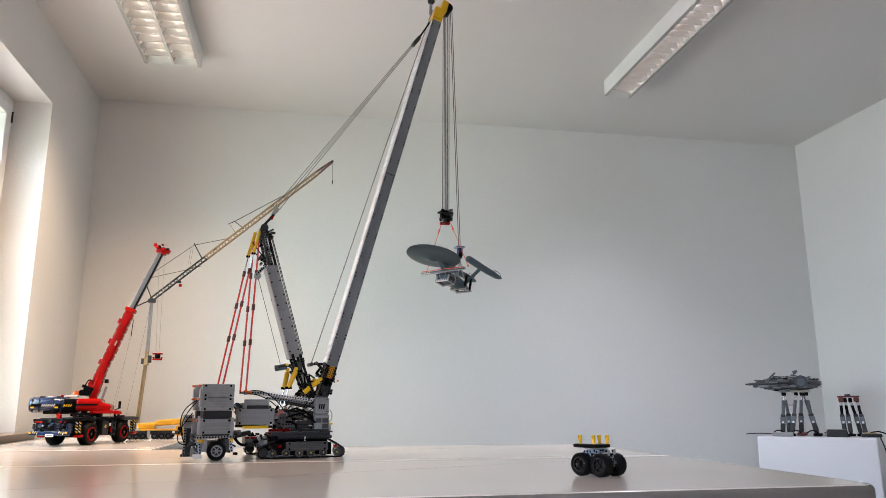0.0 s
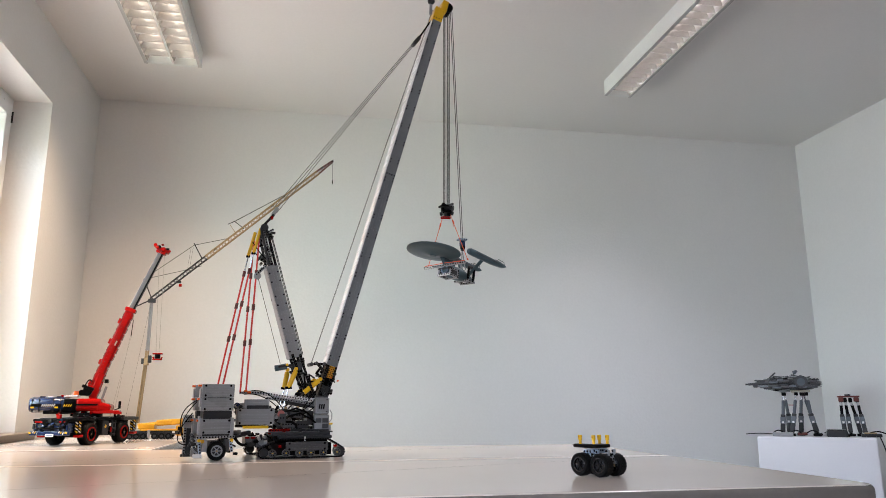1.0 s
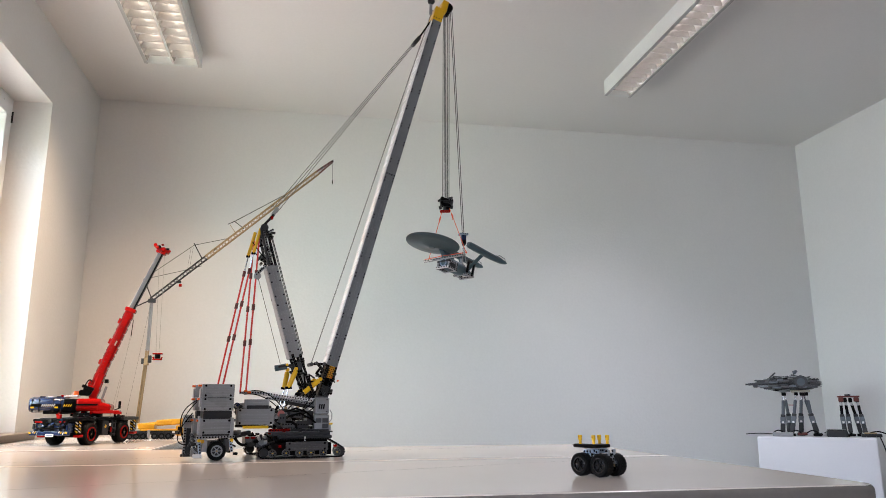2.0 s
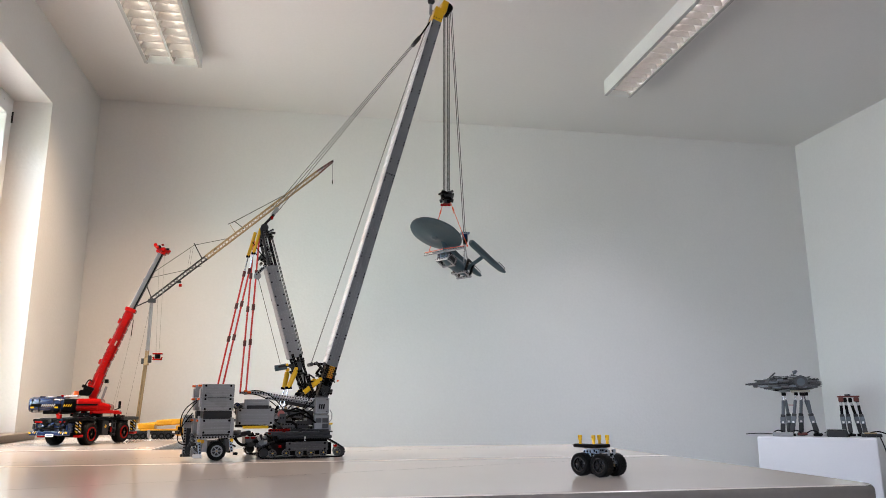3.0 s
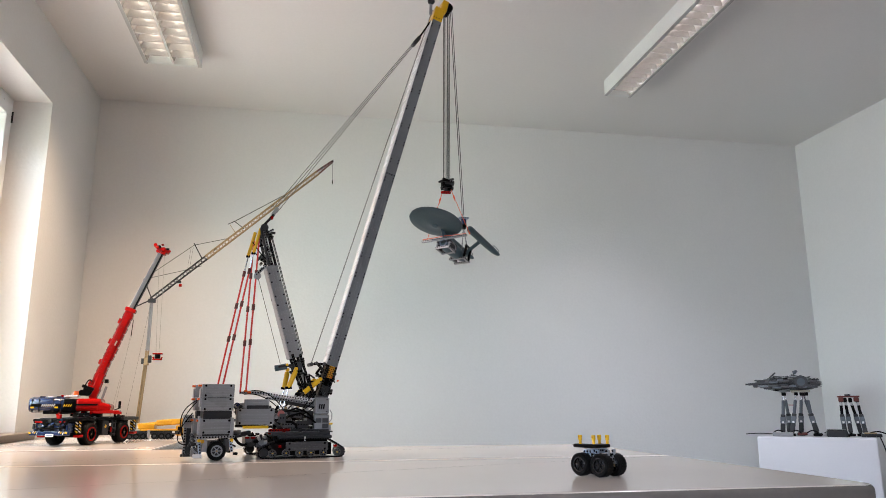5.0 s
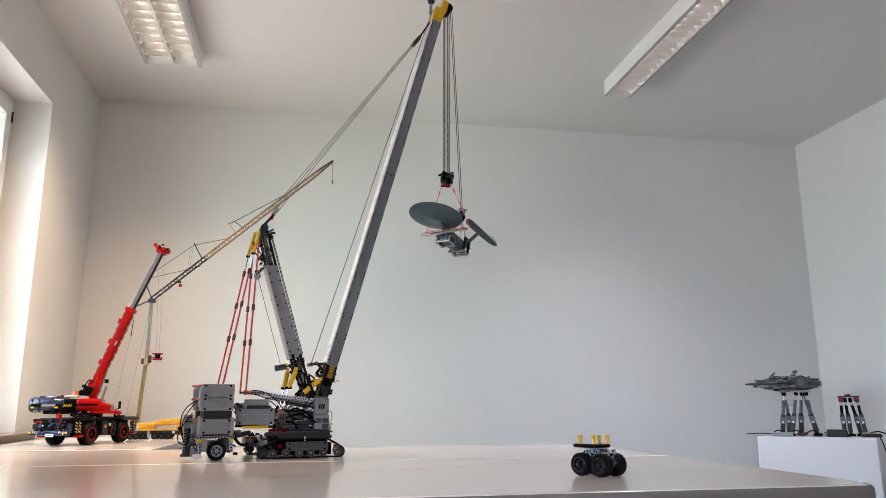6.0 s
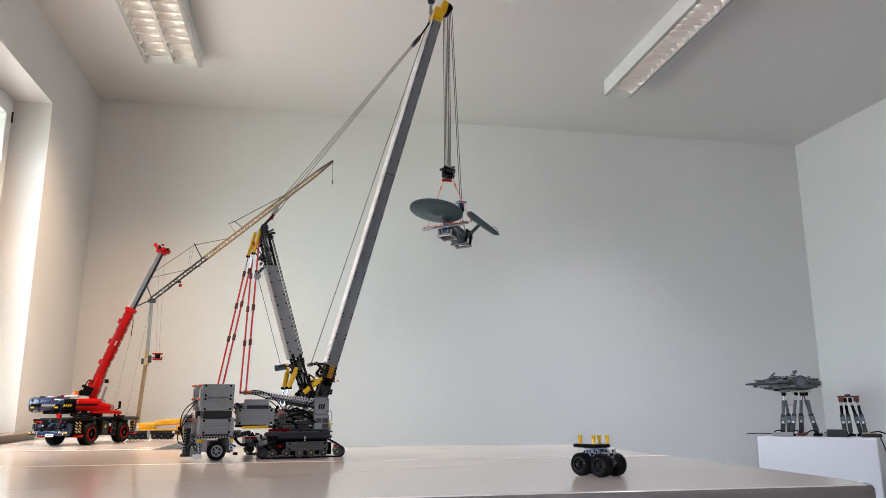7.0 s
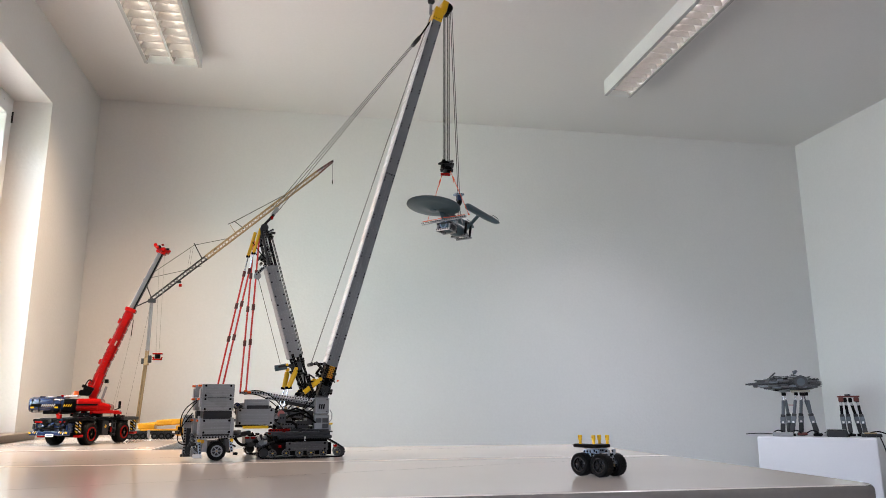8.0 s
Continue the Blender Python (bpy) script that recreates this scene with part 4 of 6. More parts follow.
for a, b, lean in (((-0.045, -0.030, 0.168), (-0.078, 0.030, 0.046), (-0.030, 0, 0.016)), ((-0.052, 0.010, 0.160), (-0.082, 0.034, 0.066), (-0.017, 0, -0.004)),
                   ((-0.060, 0.030, 0.128), (-0.074, 0.020, 0.040), (-0.030, 0, -0.020))):
    part("cable", tube(B(), curve(a, b, 0, 16, lean), 0.0015), BLACK, wagon, "black cable loop")
part("drawbar", tube(B(), curve((0.045, -0.04, 0.068), (0.085, -0.03, 0.040), 0.012, 8), 0.004, 8), BLACK, wagon, "black drawbar hose")
part("drawbar_beam", bar(B(), (0.045, 0.0, 0.060), (0.10, 0.0, 0.072), 0.03, 0.012, bevel=0.002), DARK, wagon)
# ---------------------------------------------------------------- the load: hook blocks, cradle, model ship
DEPTH = 2.42
hook = thing("hook_block", Matrix(), "black brick-built hook block with a red spreader bar", "hook block")
part("block_body", box(B(), (0, 0, 0.006), (0.020, 0.018, 0.034), bevel=0.003), DARK, hook)
part("top_plate", box(B(), (0, 0, 0.024), (0.048, 0.034, 0.007), bevel=0.0025, turn=(0, 4, 6)), BLACK, hook, "black top plate")
part("top_plate_grey", box(B(), (0.002, -0.002, 0.018), (0.030, 0.034, 0.005), bevel=0.002), DARK, hook)
for dx in (-0.014, 0.014):
    part("sheave", cyl(B(), (dx - 0.003, 0, 0.012), (dx + 0.003, 0, 0.012), 0.012, 18), BLACK, hook, "black rope sheave")
part("hole_row", holes(B(), (-0.018, -0.015, 0.024), (0.018, -0.015, 0.024), 0.0021, depth=0.0012), GREY, hook)
part("side_weight", cyl(B(), (-0.026, -0.006, -0.004), (-0.018, -0.010, -0.002), 0.0068, 10), DARK, hook, "dark grey side weight")
part("side_weight", cyl(B(), (0.016, 0.004, 0.002), (0.026, 0.002, 0.000), 0.0068, 10), DARK, hook, "dark grey side weight")
for c, sz, tw in (((-0.010, -0.014, 0.028), (0.022, 0.008, 0.008), (0, 18, 10)), ((0.014, -0.010, 0.030), (0.020, 0.010, 0.007), (0, -14, -12)), ((0.0, -0.012, 0.006), (0.026, 0.008, 0.010), (0, 6, 0)),
                  ((0.018, -0.008, 0.014), (0.012, 0.012, 0.016), (0, 20, 0)), ((-0.016, -0.010, 0.012), (0.010, 0.012, 0.014), (0, -25, 0)), ((0.004, -0.012, -0.006), (0.014, 0.008, 0.010), (0, 10, 0))):
    part("block_piece", box(B(), c, sz, bevel=0.0015, turn=tw), COVER if c[0] > 0.01 else BLACK, hook)
part("red_bar", box(B(), (-0.004, 0, -0.0150), (0.036, 0.009, 0.009), bevel=0.002), RED, hook, "red spreader bar")
part("hole_row", holes(B(), (-0.016, -0.0045, -0.0150), (0.008, -0.0045, -0.0150), 0.0019, depth=0.0008), MAROON, hook)

# two orange cords from the hook to the ends of the cradle beam; local y runs along that beam
sling = thing("lifting_sling", Matrix(), "two orange cords knotted to the cradle beam", "sling")
for s in (-1, 1):
    a, b = Vector((0, s * 0.018, -0.016)), Vector((0, s * 0.093, -0.186))
    c = part("cord", cyl(B(), a, b, 0.0011, 6), CORAL, sling)
    part("knot", cyl(B(), a.lerp(b, 0.13), a.lerp(b, 0.20), 0.0026, 8), CORAL, c)
    part("cord_tail", cyl(B(), a.lerp(b, 0.1), a.lerp(b, 0.26) + Vector((0.002, -s * 0.004, 0)), 0.0009, 6), CORAL, c)
    part("knot", cyl(B(), a.lerp(b, 0.97), a.lerp(b, 1.0), 0.0028, 8), CORAL, c)

cradle = thing("lifting_cradle", Matrix(), "light grey perforated beams carrying the model ship", "lifting cradle")
beam(cradle, (0, -0.098, -0.002), (0, 0.098, -0.002), GREY, side=(1, 0, 0))
beam(cradle, (0, -0.098, -0.002), (0, -0.05, -0.002), WHITE, side=(0, 0, 1), t=0.0080)
part("beam_lashing", tube(B(), [(0.003, -0.093, 0.004), (0.005, -0.03, 0.0035), (0.004, 0.0, 0.006), (0.004, 0.03, 0.004), (0.002, 0.093, 0.004)], 0.0012), CORAL, cradle, "orange lashing cord")
part("lashing_knot", cyl(B(), (0.005, -0.006, 0.005), (0.005, 0.006, 0.006), 0.0032, 8), CORAL, cradle)
for yy in (-0.026, 0.026):
    beam(cradle, (-0.004, yy, -0.012), (-0.044, yy, -0.012), GREY)
    beam(cradle, (-0.004, yy, -0.035), (-0.044, yy, -0.035), GREY)
    for xx in (-0.006, -0.042):
        beam(cradle, (xx, yy, -0.012), (xx, yy, -0.040), GREY)
    beam(cradle, (-0.092, yy, -0.028), (-0.130, yy, -0.028), GREY)
    for xx in (-0.096, -0.124):
        beam(cradle, (xx, yy * 1.05, -0.028), (xx, yy * 1.05, 0.020), BLACK)
    beam(cradle, (-0.09, yy * 1.05, 0.020), (-0.13, yy * 1.05, 0.020), DARK)
for xx in (-0.002, -0.042):
    beam(cradle, (xx, -0.028, -0.035), (xx, 0.028, -0.035), WHITE if xx > -0.02 else GREY, side=(1, 0, 0))
beam(cradle, (-0.004, -0.030, -0.012), (-0.004, 0.030, -0.012), DARK, side=(1, 0, 0))
for xx in (-0.094, -0.126):
    beam(cradle, (xx, -0.034, -0.030), (xx, 0.034, -0.030), GREY, side=(1, 0, 0))
part("side_panel", box(B(), (-0.024, 0.0275, -0.024), (0.026, 0.003, 0.018), bevel=0.001), DARK, cradle)
part("side_panel", box(B(), (-0.024, -0.0275, -0.024), (0.026, 0.003, 0.018), bevel=0.001), DARK, cradle)

ship = thing("model_starship", Matrix(), "slate-grey saucer-shaped model starship with two long engine pods", "model ship")
bm = lathe(B(), [(0, 0.0200), (0.014, 0.0195), (0.016, 0.0145), (0.036, 0.0120), (0.060, 0.0075), (0.088, 0.0035), (0.0925, 0.0020), (0.0925, -0.0030), (0.089, -0.0046),
                 (0.060, -0.0060), (0.036, -0.0085), (0.020, -0.0125), (0.012, -0.0150), (0.0105, -0.0175), (0, -0.0185)], 64, Matrix.Translation((0.0612, 0, 0.0293)))
saucer = part("saucer", bm, SHIP, ship, smooth=True)
part("impulse_deck", box(B(), (-0.020, 0, 0.036), (0.022, 0.040, 0.009), bevel=0.002), SHIPD, saucer)
part("rim_band", lathe(B(), [(0.0929, 0.0008), (0.0932, 0.0006), (0.0932, -0.0016), (0.0929, -0.0018)], 64, Matrix.Translation((0.0612, 0, 0.0293))), SHIPD, saucer)
bm = B()
vs = []
for x0, x1, w, z in ((-0.036, 0.030, 0.007, 0.022), (-0.050, 0.004, 0.011, -0.004), (-0.064, -0.010, 0.013, -0.018)):
    vs.append([bm.verts.new(p) for p in ((x1, 0, z), (x1 - 0.012, w, z), (x0, w, z), (x0, -w, z), (x1 - 0.012, -w, z))])
for a, b in zip(vs, vs[1:]):
    for k in range(5):
        bm.faces.new((a[k], a[(k + 1) % 5], b[(k + 1) % 5], b[k]))
bm.faces.new(vs[0])
bm.faces.new(vs[-1])
part("neck", bm, SHIP, ship)
hull_m = Matrix.Translation((-0.002, 0, -0.016)) @ Matrix.Rotation(radians(-88), 4, "Y")
part("secondary_hull", lathe(B(), [(0, 0.003), (0.012, 0.000), (0.0165, 0.004), (0.0205, 0.012), (0.0235, 0.040), (0.0230, 0.075), (0.0175, 0.105), (0.0120, 0.125), (0.0070, 0.138), (0, 0.139)], 36, hull_m), SHIP, ship, smooth=True)
part("deflector_dish", lathe(B(), [(0, 0.0035), (0.008, 0.002), (0.0135, -0.0015), (0.0145, -0.0030), (0.0150, 0.003)], 28, hull_m), BLUEGREY, ship, "pale blue deflector dish", smooth=True)
for s in (-1, 1):
    pm = B()
    q = [Vector((-0.100, s * 0.012, -0.010)), Vector((-0.116, s * 0.012, -0.010)), Vector((-0.140, s * 0.055, 0.056)), Vector((-0.124, s * 0.055, 0.056))]
    v1 = [pm.verts.new(p + Vector((0, 0.003, 0.001))) for p in q]
    v2 = [pm.verts.new(p - Vector((0, 0.003, 0.001))) for p in q]
    pm.faces.new(v1)
    pm.faces.new(v2[::-1])
    for k in range(4):
        pm.faces.new((v1[k], v1[(k + 1) % 4], v2[(k + 1) % 4], v2[k]))
    part("pylon", pm, SHIP, ship)
    nb = B()
    prof = [(-0.047, 0.0040, 0.004), (-0.049, 0.0078, 0.008), (-0.056, 0.0098, 0.0105), (-0.075, 0.0100, 0.0115), (-0.17, 0.0098, 0.0110), (-0.225, 0.0085, 0.0090), (-0.245, 0.0070, 0.0060), (-0.2535, 0.0050, 0.0030)]
    rings = []
    for x, w, h in prof:
        drop = 0.004 * max(0, (-x - 0.2) / 0.05)
        ring = []
        for k in range(16):
            a = 2 * math.pi * k / 16
            cx, cz = math.cos(a), math.sin(a)
            ring.append(nb.verts.new((x, s * 0.0584 + w * math.copysign(abs(cx) ** 0.6, cx), 0.0609 + drop + h * math.copysign(abs(cz) ** 0.6, cz))))
        rings.append(ring)
    for a, b in zip(rings, rings[1:]):
        for k in range(16):
            nb.faces.new((a[k], a[(k + 1) % 16], b[(k + 1) % 16], b[k]))
    nb.faces.new(rings[0])
    nb.faces.new(rings[-1])
    pod = part("engine_pod", nb, SHIP, ship, smooth=True)
    part("pod_groove", box(B(), (-0.135, s * 0.0584 + 0.0096, 0.062), (0.13, 0.0012, 0.004)), SHIPD, pod)
    part("pod_groove", box(B(), (-0.135, s * 0.0584 - 0.0096, 0.062), (0.13, 0.0012, 0.004)), SHIPD, pod)
    for e in (-1, 1):
        fin = tube(B(), [(-0.200, s * 0.0584 + e * 0.006, 0.068), (-0.205, s * 0.0584 + e * 0.006, 0.0785), (-0.238, s * 0.0584 + e * 0.006, 0.0770), (-0.243, s * 0.0584 + e * 0.006, 0.068)], 0.0011)
        part("pod_rail", fin, SHIPD, pod)

tail = thing("tail_hook_block", Matrix(), "blue-grey brick block holding the cradle's tail on two straps", "hook block")
part("block_plate", box(B(), (0, 0, 0.010), (0.034, 0.026, 0.007), bevel=0.002), BLUEGREY, tail)
part("hole_row", holes(B(), (-0.012, -0.013, 0.010), (0.012, -0.013, 0.010), 0.002, depth=0.0012), BLACK, tail)
part("block_core", box(B(), (0.001, 0, -0.004), (0.018, 0.016, 0.022), bevel=0.003), NAVY, tail)
part("block_wheel", cyl(B(), (-0.006, -0.004, -0.018), (0.008, -0.004, -0.018), 0.0075, 14), BLACK, tail)
part("block_joint", box(B(), (0.002, 0, -0.026), (0.012, 0.012, 0.010), bevel=0.002), DARK, tail)
for s in (-1, 1):
    ch = B()
    for k in range(12):
        a = Vector((0, 0, -0.026)).lerp(Vector((0.004, s * 0.024, -0.104)), k / 12)
        b = Vector((0, 0, -0.026)).lerp(Vector((0.004, s * 0.024, -0.104)), (k + 0.75) / 12)
        bar(ch, a, b, 0.0045 if k % 2 else 0.0022, 0.0022 if k % 2 else 0.0045)
    part("strap_chain", ch, GREY, tail, "light grey plastic chain")

# ropes: an upper length hanging from the boom head and a lower one rising from the hook, sliding along each other
TOP1, TOP2 = Vector((0.468, 2.418, 2.335)), Vector((0.490, 2.436, 2.335))


def rope(name, offsets, length, label, r=0.0012):
    t = thing(name, Matrix(), label, "rope")
    for k, (dx, dy) in enumerate(offsets):
        part("rope_strand", cyl(B(), (dx, dy, 0), (dx, dy, length), r, 6), CORD if k % 3 else CORDL if r < 0.0008 else CORD, t)
    return t


FALLS = [(-0.0105, 0.004), (-0.0070, -0.004), (-0.001, 0.003), (0.0030, -0.003), (0.0075, 0.004), (0.0105, -0.004)]
rope_main_top = rope("hoist_rope", [(-x, y) for x, y in FALLS], 0.60, "bundle of thin grey ropes hanging from the boom head")
rope_main_low = rope("hoist_rope", FALLS, 0.40, "bundle of thin grey ropes above the hook block")
rope_tail_top = rope("tail_rope", [(-0.003, 0), (0.003, 0)], 0.55, "pair of thin grey ropes hanging from the boom head")
rope_tail_low = rope("tail_rope", [(-0.003, 0), (0.003, 0)], 0.42, "pair of thin grey ropes above the tail block")
# ---------------------------------------------------------------- wheeled bogie on the table
bogie = thing("wheeled_bogie", pose(0.625, 1.525, TABLE, 0, 0, -60), "four fat black tyres under a black plate with yellow studs", "toy bogie")
for xx in (-0.026, 0.026):
    for yy in (-0.027, 0.027):
        wheel(bogie, (xx, yy if yy < 0 else 0.018, 0.0238), 0.0238, 0.024, GLOSS, rim=0.66, tread=24, cap=GLOSS, knob=0.018)
    part("axle", cyl(B(), (xx, -0.03, 0.0238), (xx, 0.022, 0.0238), 0.0024, 8), DARK, bogie)
for yy in (-0.010, 0.010):
    beam(bogie, (-0.030, yy, 0.0238), (0.034, yy, 0.0238), DARK)
    beam(bogie, (0.030, yy, 0.020), (0.030, yy, 0.056), GREY)
    beam(bogie, (-0.020, yy, 0.024), (-0.020, yy, 0.056), BLUEGREY)
    beam(bogie, (-0.028, yy * 1.6, 0.050), (0.012, yy * 1.6, 0.050), BLUEGREY)
beam(bogie, (0.0, -0.026, 0.052), (0.0, 0.026, 0.052), BLUEGREY, side=(1, 0, 0))
beam(bogie, (0.030, -0.016, 0.036), (0.030, 0.016, 0.036), GREY, side=(1, 0, 0))
part("pin_end", cyl(B(), (0.036, -0.008, 0.0238), (0.042, -0.008, 0.0238), 0.0034, 8), TAN, bogie, "tan pin end")
inv = (pose(0.625, 1.525, TABLE, 0, 0, -60)).inverted()
for c, sx, sy in (((0.608, 1.506, TABLE + 0.0622), 0.026, 0.022), ((0.622, 1.512, TABLE + 0.0622), 0.030, 0.020), ((0.590, 1.530, TABLE + 0.0622), 0.020, 0.024)):
    part("top_plate", box(B(), inv @ Vector(c), (sy * 1.5, sx * 1.2, 0.0078), bevel=0.0035), BLACK, bogie, "black top plate")
for q in ((0.583, 1.525), (0.605, 1.505), (0.626, 1.524), (0.639, 1.512)):
    p = inv @ Vector((q[0], q[1], TABLE + 0.066))
    bm = cyl(B(), p, p + Vector((0, 0, 0.010)), 0.0030, 12)
    cyl(bm, p + Vector((0, 0, 0.0085)), p + Vector((0, 0, 0.0185)), 0.0044, 14)
    o = part("yellow_stud", bm, YELLOW, bogie, "yellow connector", smooth=True)
    part("stud_hole", cyl(B(), p + Vector((0, -0.0046, 0.0145)), p + Vector((0, 0.0046, 0.0145)), 0.0021, 8), AMBER, o)


# ---------------------------------------------------------------- red mobile crane
RO = (-0.86, 3.22)
red = thing("mobile_crane", pose(*RO, TABLE, 0, 0, 70), "red and black brick-built rough-terrain crane with raised boom", "toy crane")
for xx in (-0.09, 0.125):
    for yy in (-0.068, 0.068):
        c = (xx, yy, 0.042)
        wheel(red, c, 0.042, 0.038, BLACK, rim=0.62, tread=22)
        part("red_rim_ring", lathe(B(), [(0.0262, -0.0012), (0.0262, 0.0012), (0.0226, 0.0022), (0.0226, -0.0002), (0.0262, -0.0012)], 32,
             basis((xx, yy + math.copysign(0.0185, yy), 0.042), (xx, yy + math.copysign(0.03, yy), 0.042))), RED, red, "red rim ring", smooth=True)
    part("axle_case", box(B(), (xx, 0, 0.044), (0.04, 0.09, 0.03), bevel=0.005), BLACK, red)
part("chassis", box(B(), (0.015, 0, 0.070), (0.40, 0.090, 0.045), bevel=0.005), BLACK, red, "black chassis")
part("deck_plate", box(B(), (0.02, 0, 0.0985), (0.40, 0.15, 0.010), bevel=0.002), BLACK, red)
part("front_deck", box(B(), (0.165, -0.01, 0.096), (0.11, 0.16, 0.012), bevel=0.002), DARK, red)
side = part("tool_box", box(B(), (0.012, -0.066, 0.062), (0.040, 0.020, 0.056), bevel=0.003), DARK, red, "dark grey tool box")
part("warning_sticker", box(B(), (0.010, -0.0767, 0.068), (0.010, 0.001, 0.012), turn=(0, 35, 0)), YELLOW, side, "yellow sticker")
part("white_sticker", box(B(), (0.040, -0.0765, 0.074), (0.012, 0.0012, 0.012)), WHITE, red, "white sticker with grey marks")
part("red_lever", bar(B(), (0.046, -0.078, 0.064), (0.044, -0.078, 0.044), 0.004, 0.006), RED, red, "red lever")
for k in range(3):
    part("step", box(B(), (0.068, -0.072, 0.036 + 0.022 * k), (0.020, 0.014, 0.005), bevel=0.001), DARK, red, "dark step")
for s in (0.058, 0.078):
    beam(red, (s, -0.072, 0.028), (s, -0.072, 0.090), DARK)
for xx, yy in ((-0.155, -0.074), (-0.155, 0.074), (0.205, -0.074), (0.205, 0.074)):
    st = part("outrigger", box(B(), (xx, yy, 0.070), (0.022, 0.016, 0.052), bevel=0.002), BLACK, red, "black outrigger housing")
    for k in range(4):
        part("hazard_stripe", box(B(), (xx - 0.0025, yy + math.copysign(0.0085, yy), 0.052 + 0.011 * k), (0.014, 0.001, 0.004), turn=(0, 30, 0)), YELLOW if k % 2 else WHITE, st, "hazard stripe")
        part("hazard_stripe", box(B(), (xx - 0.0115, yy, 0.052 + 0.011 * k), (0.001, 0.012, 0.004), turn=(30, 0, 0)), WHITE if k % 2 else YELLOW, st, "hazard stripe")
    part("outrigger_foot", box(B(), (xx, yy * 1.03, 0.036), (0.026, 0.026, 0.010), bevel=0.003), RED, st, "red outrigger foot")
# rear end
rear = part("rear_frame", box(B(), (-0.192, 0, 0.068), (0.036, 0.135, 0.036), bevel=0.004), NAVY, red, "dark blue rear end")
part("bumper", box(B(), (-0.214, 0, 0.048), (0.014, 0.165, 0.016), bevel=0.003), NAVY, rear)
part("rear_shelf", box(B(), (-0.190, 0, 0.096), (0.05, 0.15, 0.010), bevel=0.002), BLACK, rear)
part("plate", box(B(), (-0.2225, -0.005, 0.041), (0.002, 0.034, 0.011), bevel=0.0005), WHITE, rear, "pale number plate")
part("plate_bar", box(B(), (-0.2240, -0.005, 0.041), (0.001, 0.026, 0.004)), BLUEGREY, rear, "plain bar for lettering")
for yy in (-0.048, 0.052):
    part("tail_light", box(B(), (-0.213, yy, 0.090), (0.004, 0.030, 0.007), bevel=0.001), RED, rear, "red tail light")
    part("hazard_corner", box(B(), (-0.2215, yy * 1.5, 0.050), (0.001, 0.010, 0.006), turn=(25, 0, 0)), YELLOW, rear, "yellow and black corner stripe")
for yy in (-0.052, 0.056):
    for k in range(3):
        part("hazard_stripe", box(B(), (-0.2218, yy + 0.008 * (k - 1), 0.0505 + 0.002 * (k - 1)), (0.001, 0.0032, 0.008), turn=(30, 0, 0)), YELLOW if k % 2 else WHITE, rear, "hazard stripe")
for yy in (-0.060, -0.040, 0.040, 0.060):
    part("shackle", cyl(B(), (-0.209, yy, 0.0635), (-0.222, yy, 0.0605), 0.0042, 10), NAVY, rear)
part("rear_step", box(B(), (-0.219, 0.0, 0.0660), (0.010, 0.110, 0.006), bevel=0.0015), BLACK, rear, "black step bar")
for yy in (-0.030, 0.005, 0.036):
    part("blue_cover", box(B(), (-0.2115, yy, 0.0775), (0.006, 0.024, 0.012), bevel=0.002), NAVY, rear, "dark blue cover")
part("spare_hub", cyl(B(), (-0.211, 0.02, 0.088), (-0.219, 0.02, 0.088), 0.012, 18), BLACK, rear)
tow = part("red_hook", cyl(B(), (-0.200, -0.026, 0.108), (-0.212, -0.026, 0.108), 0.0075, 14), RED, rear, "red tow hook")
for dy, dz in ((-0.008, 0.006), (0.007, 0.008), (0.001, 0.012)):
    part("hook_horn", box(B(), (-0.208, -0.026 + dy, 0.108 + dz), (0.008, 0.006, 0.007), bevel=0.0015, turn=(25 * dy / 0.008, 0, 0)), RED, tow)
clutter(rear, (-0.216, -0.070, 0.052), (-0.207, 0.070, 0.098), 12, (BLACK, NAVY, DARK), 31, (0.008, 0.02))
clutter(red, (-0.13, -0.078, 0.055), (-0.03, -0.06, 0.105), 6, (BLACK, DARK), 33, (0.008, 0.025))
part("turntable", cyl(B(), (0, 0, 0.100), (0, 0, 0.120), 0.055, 28), BLACK, red, smooth=True)

UPM = pose(0, 0, 0, 0, 0, -65)      # the upper carriage, slewed over the side


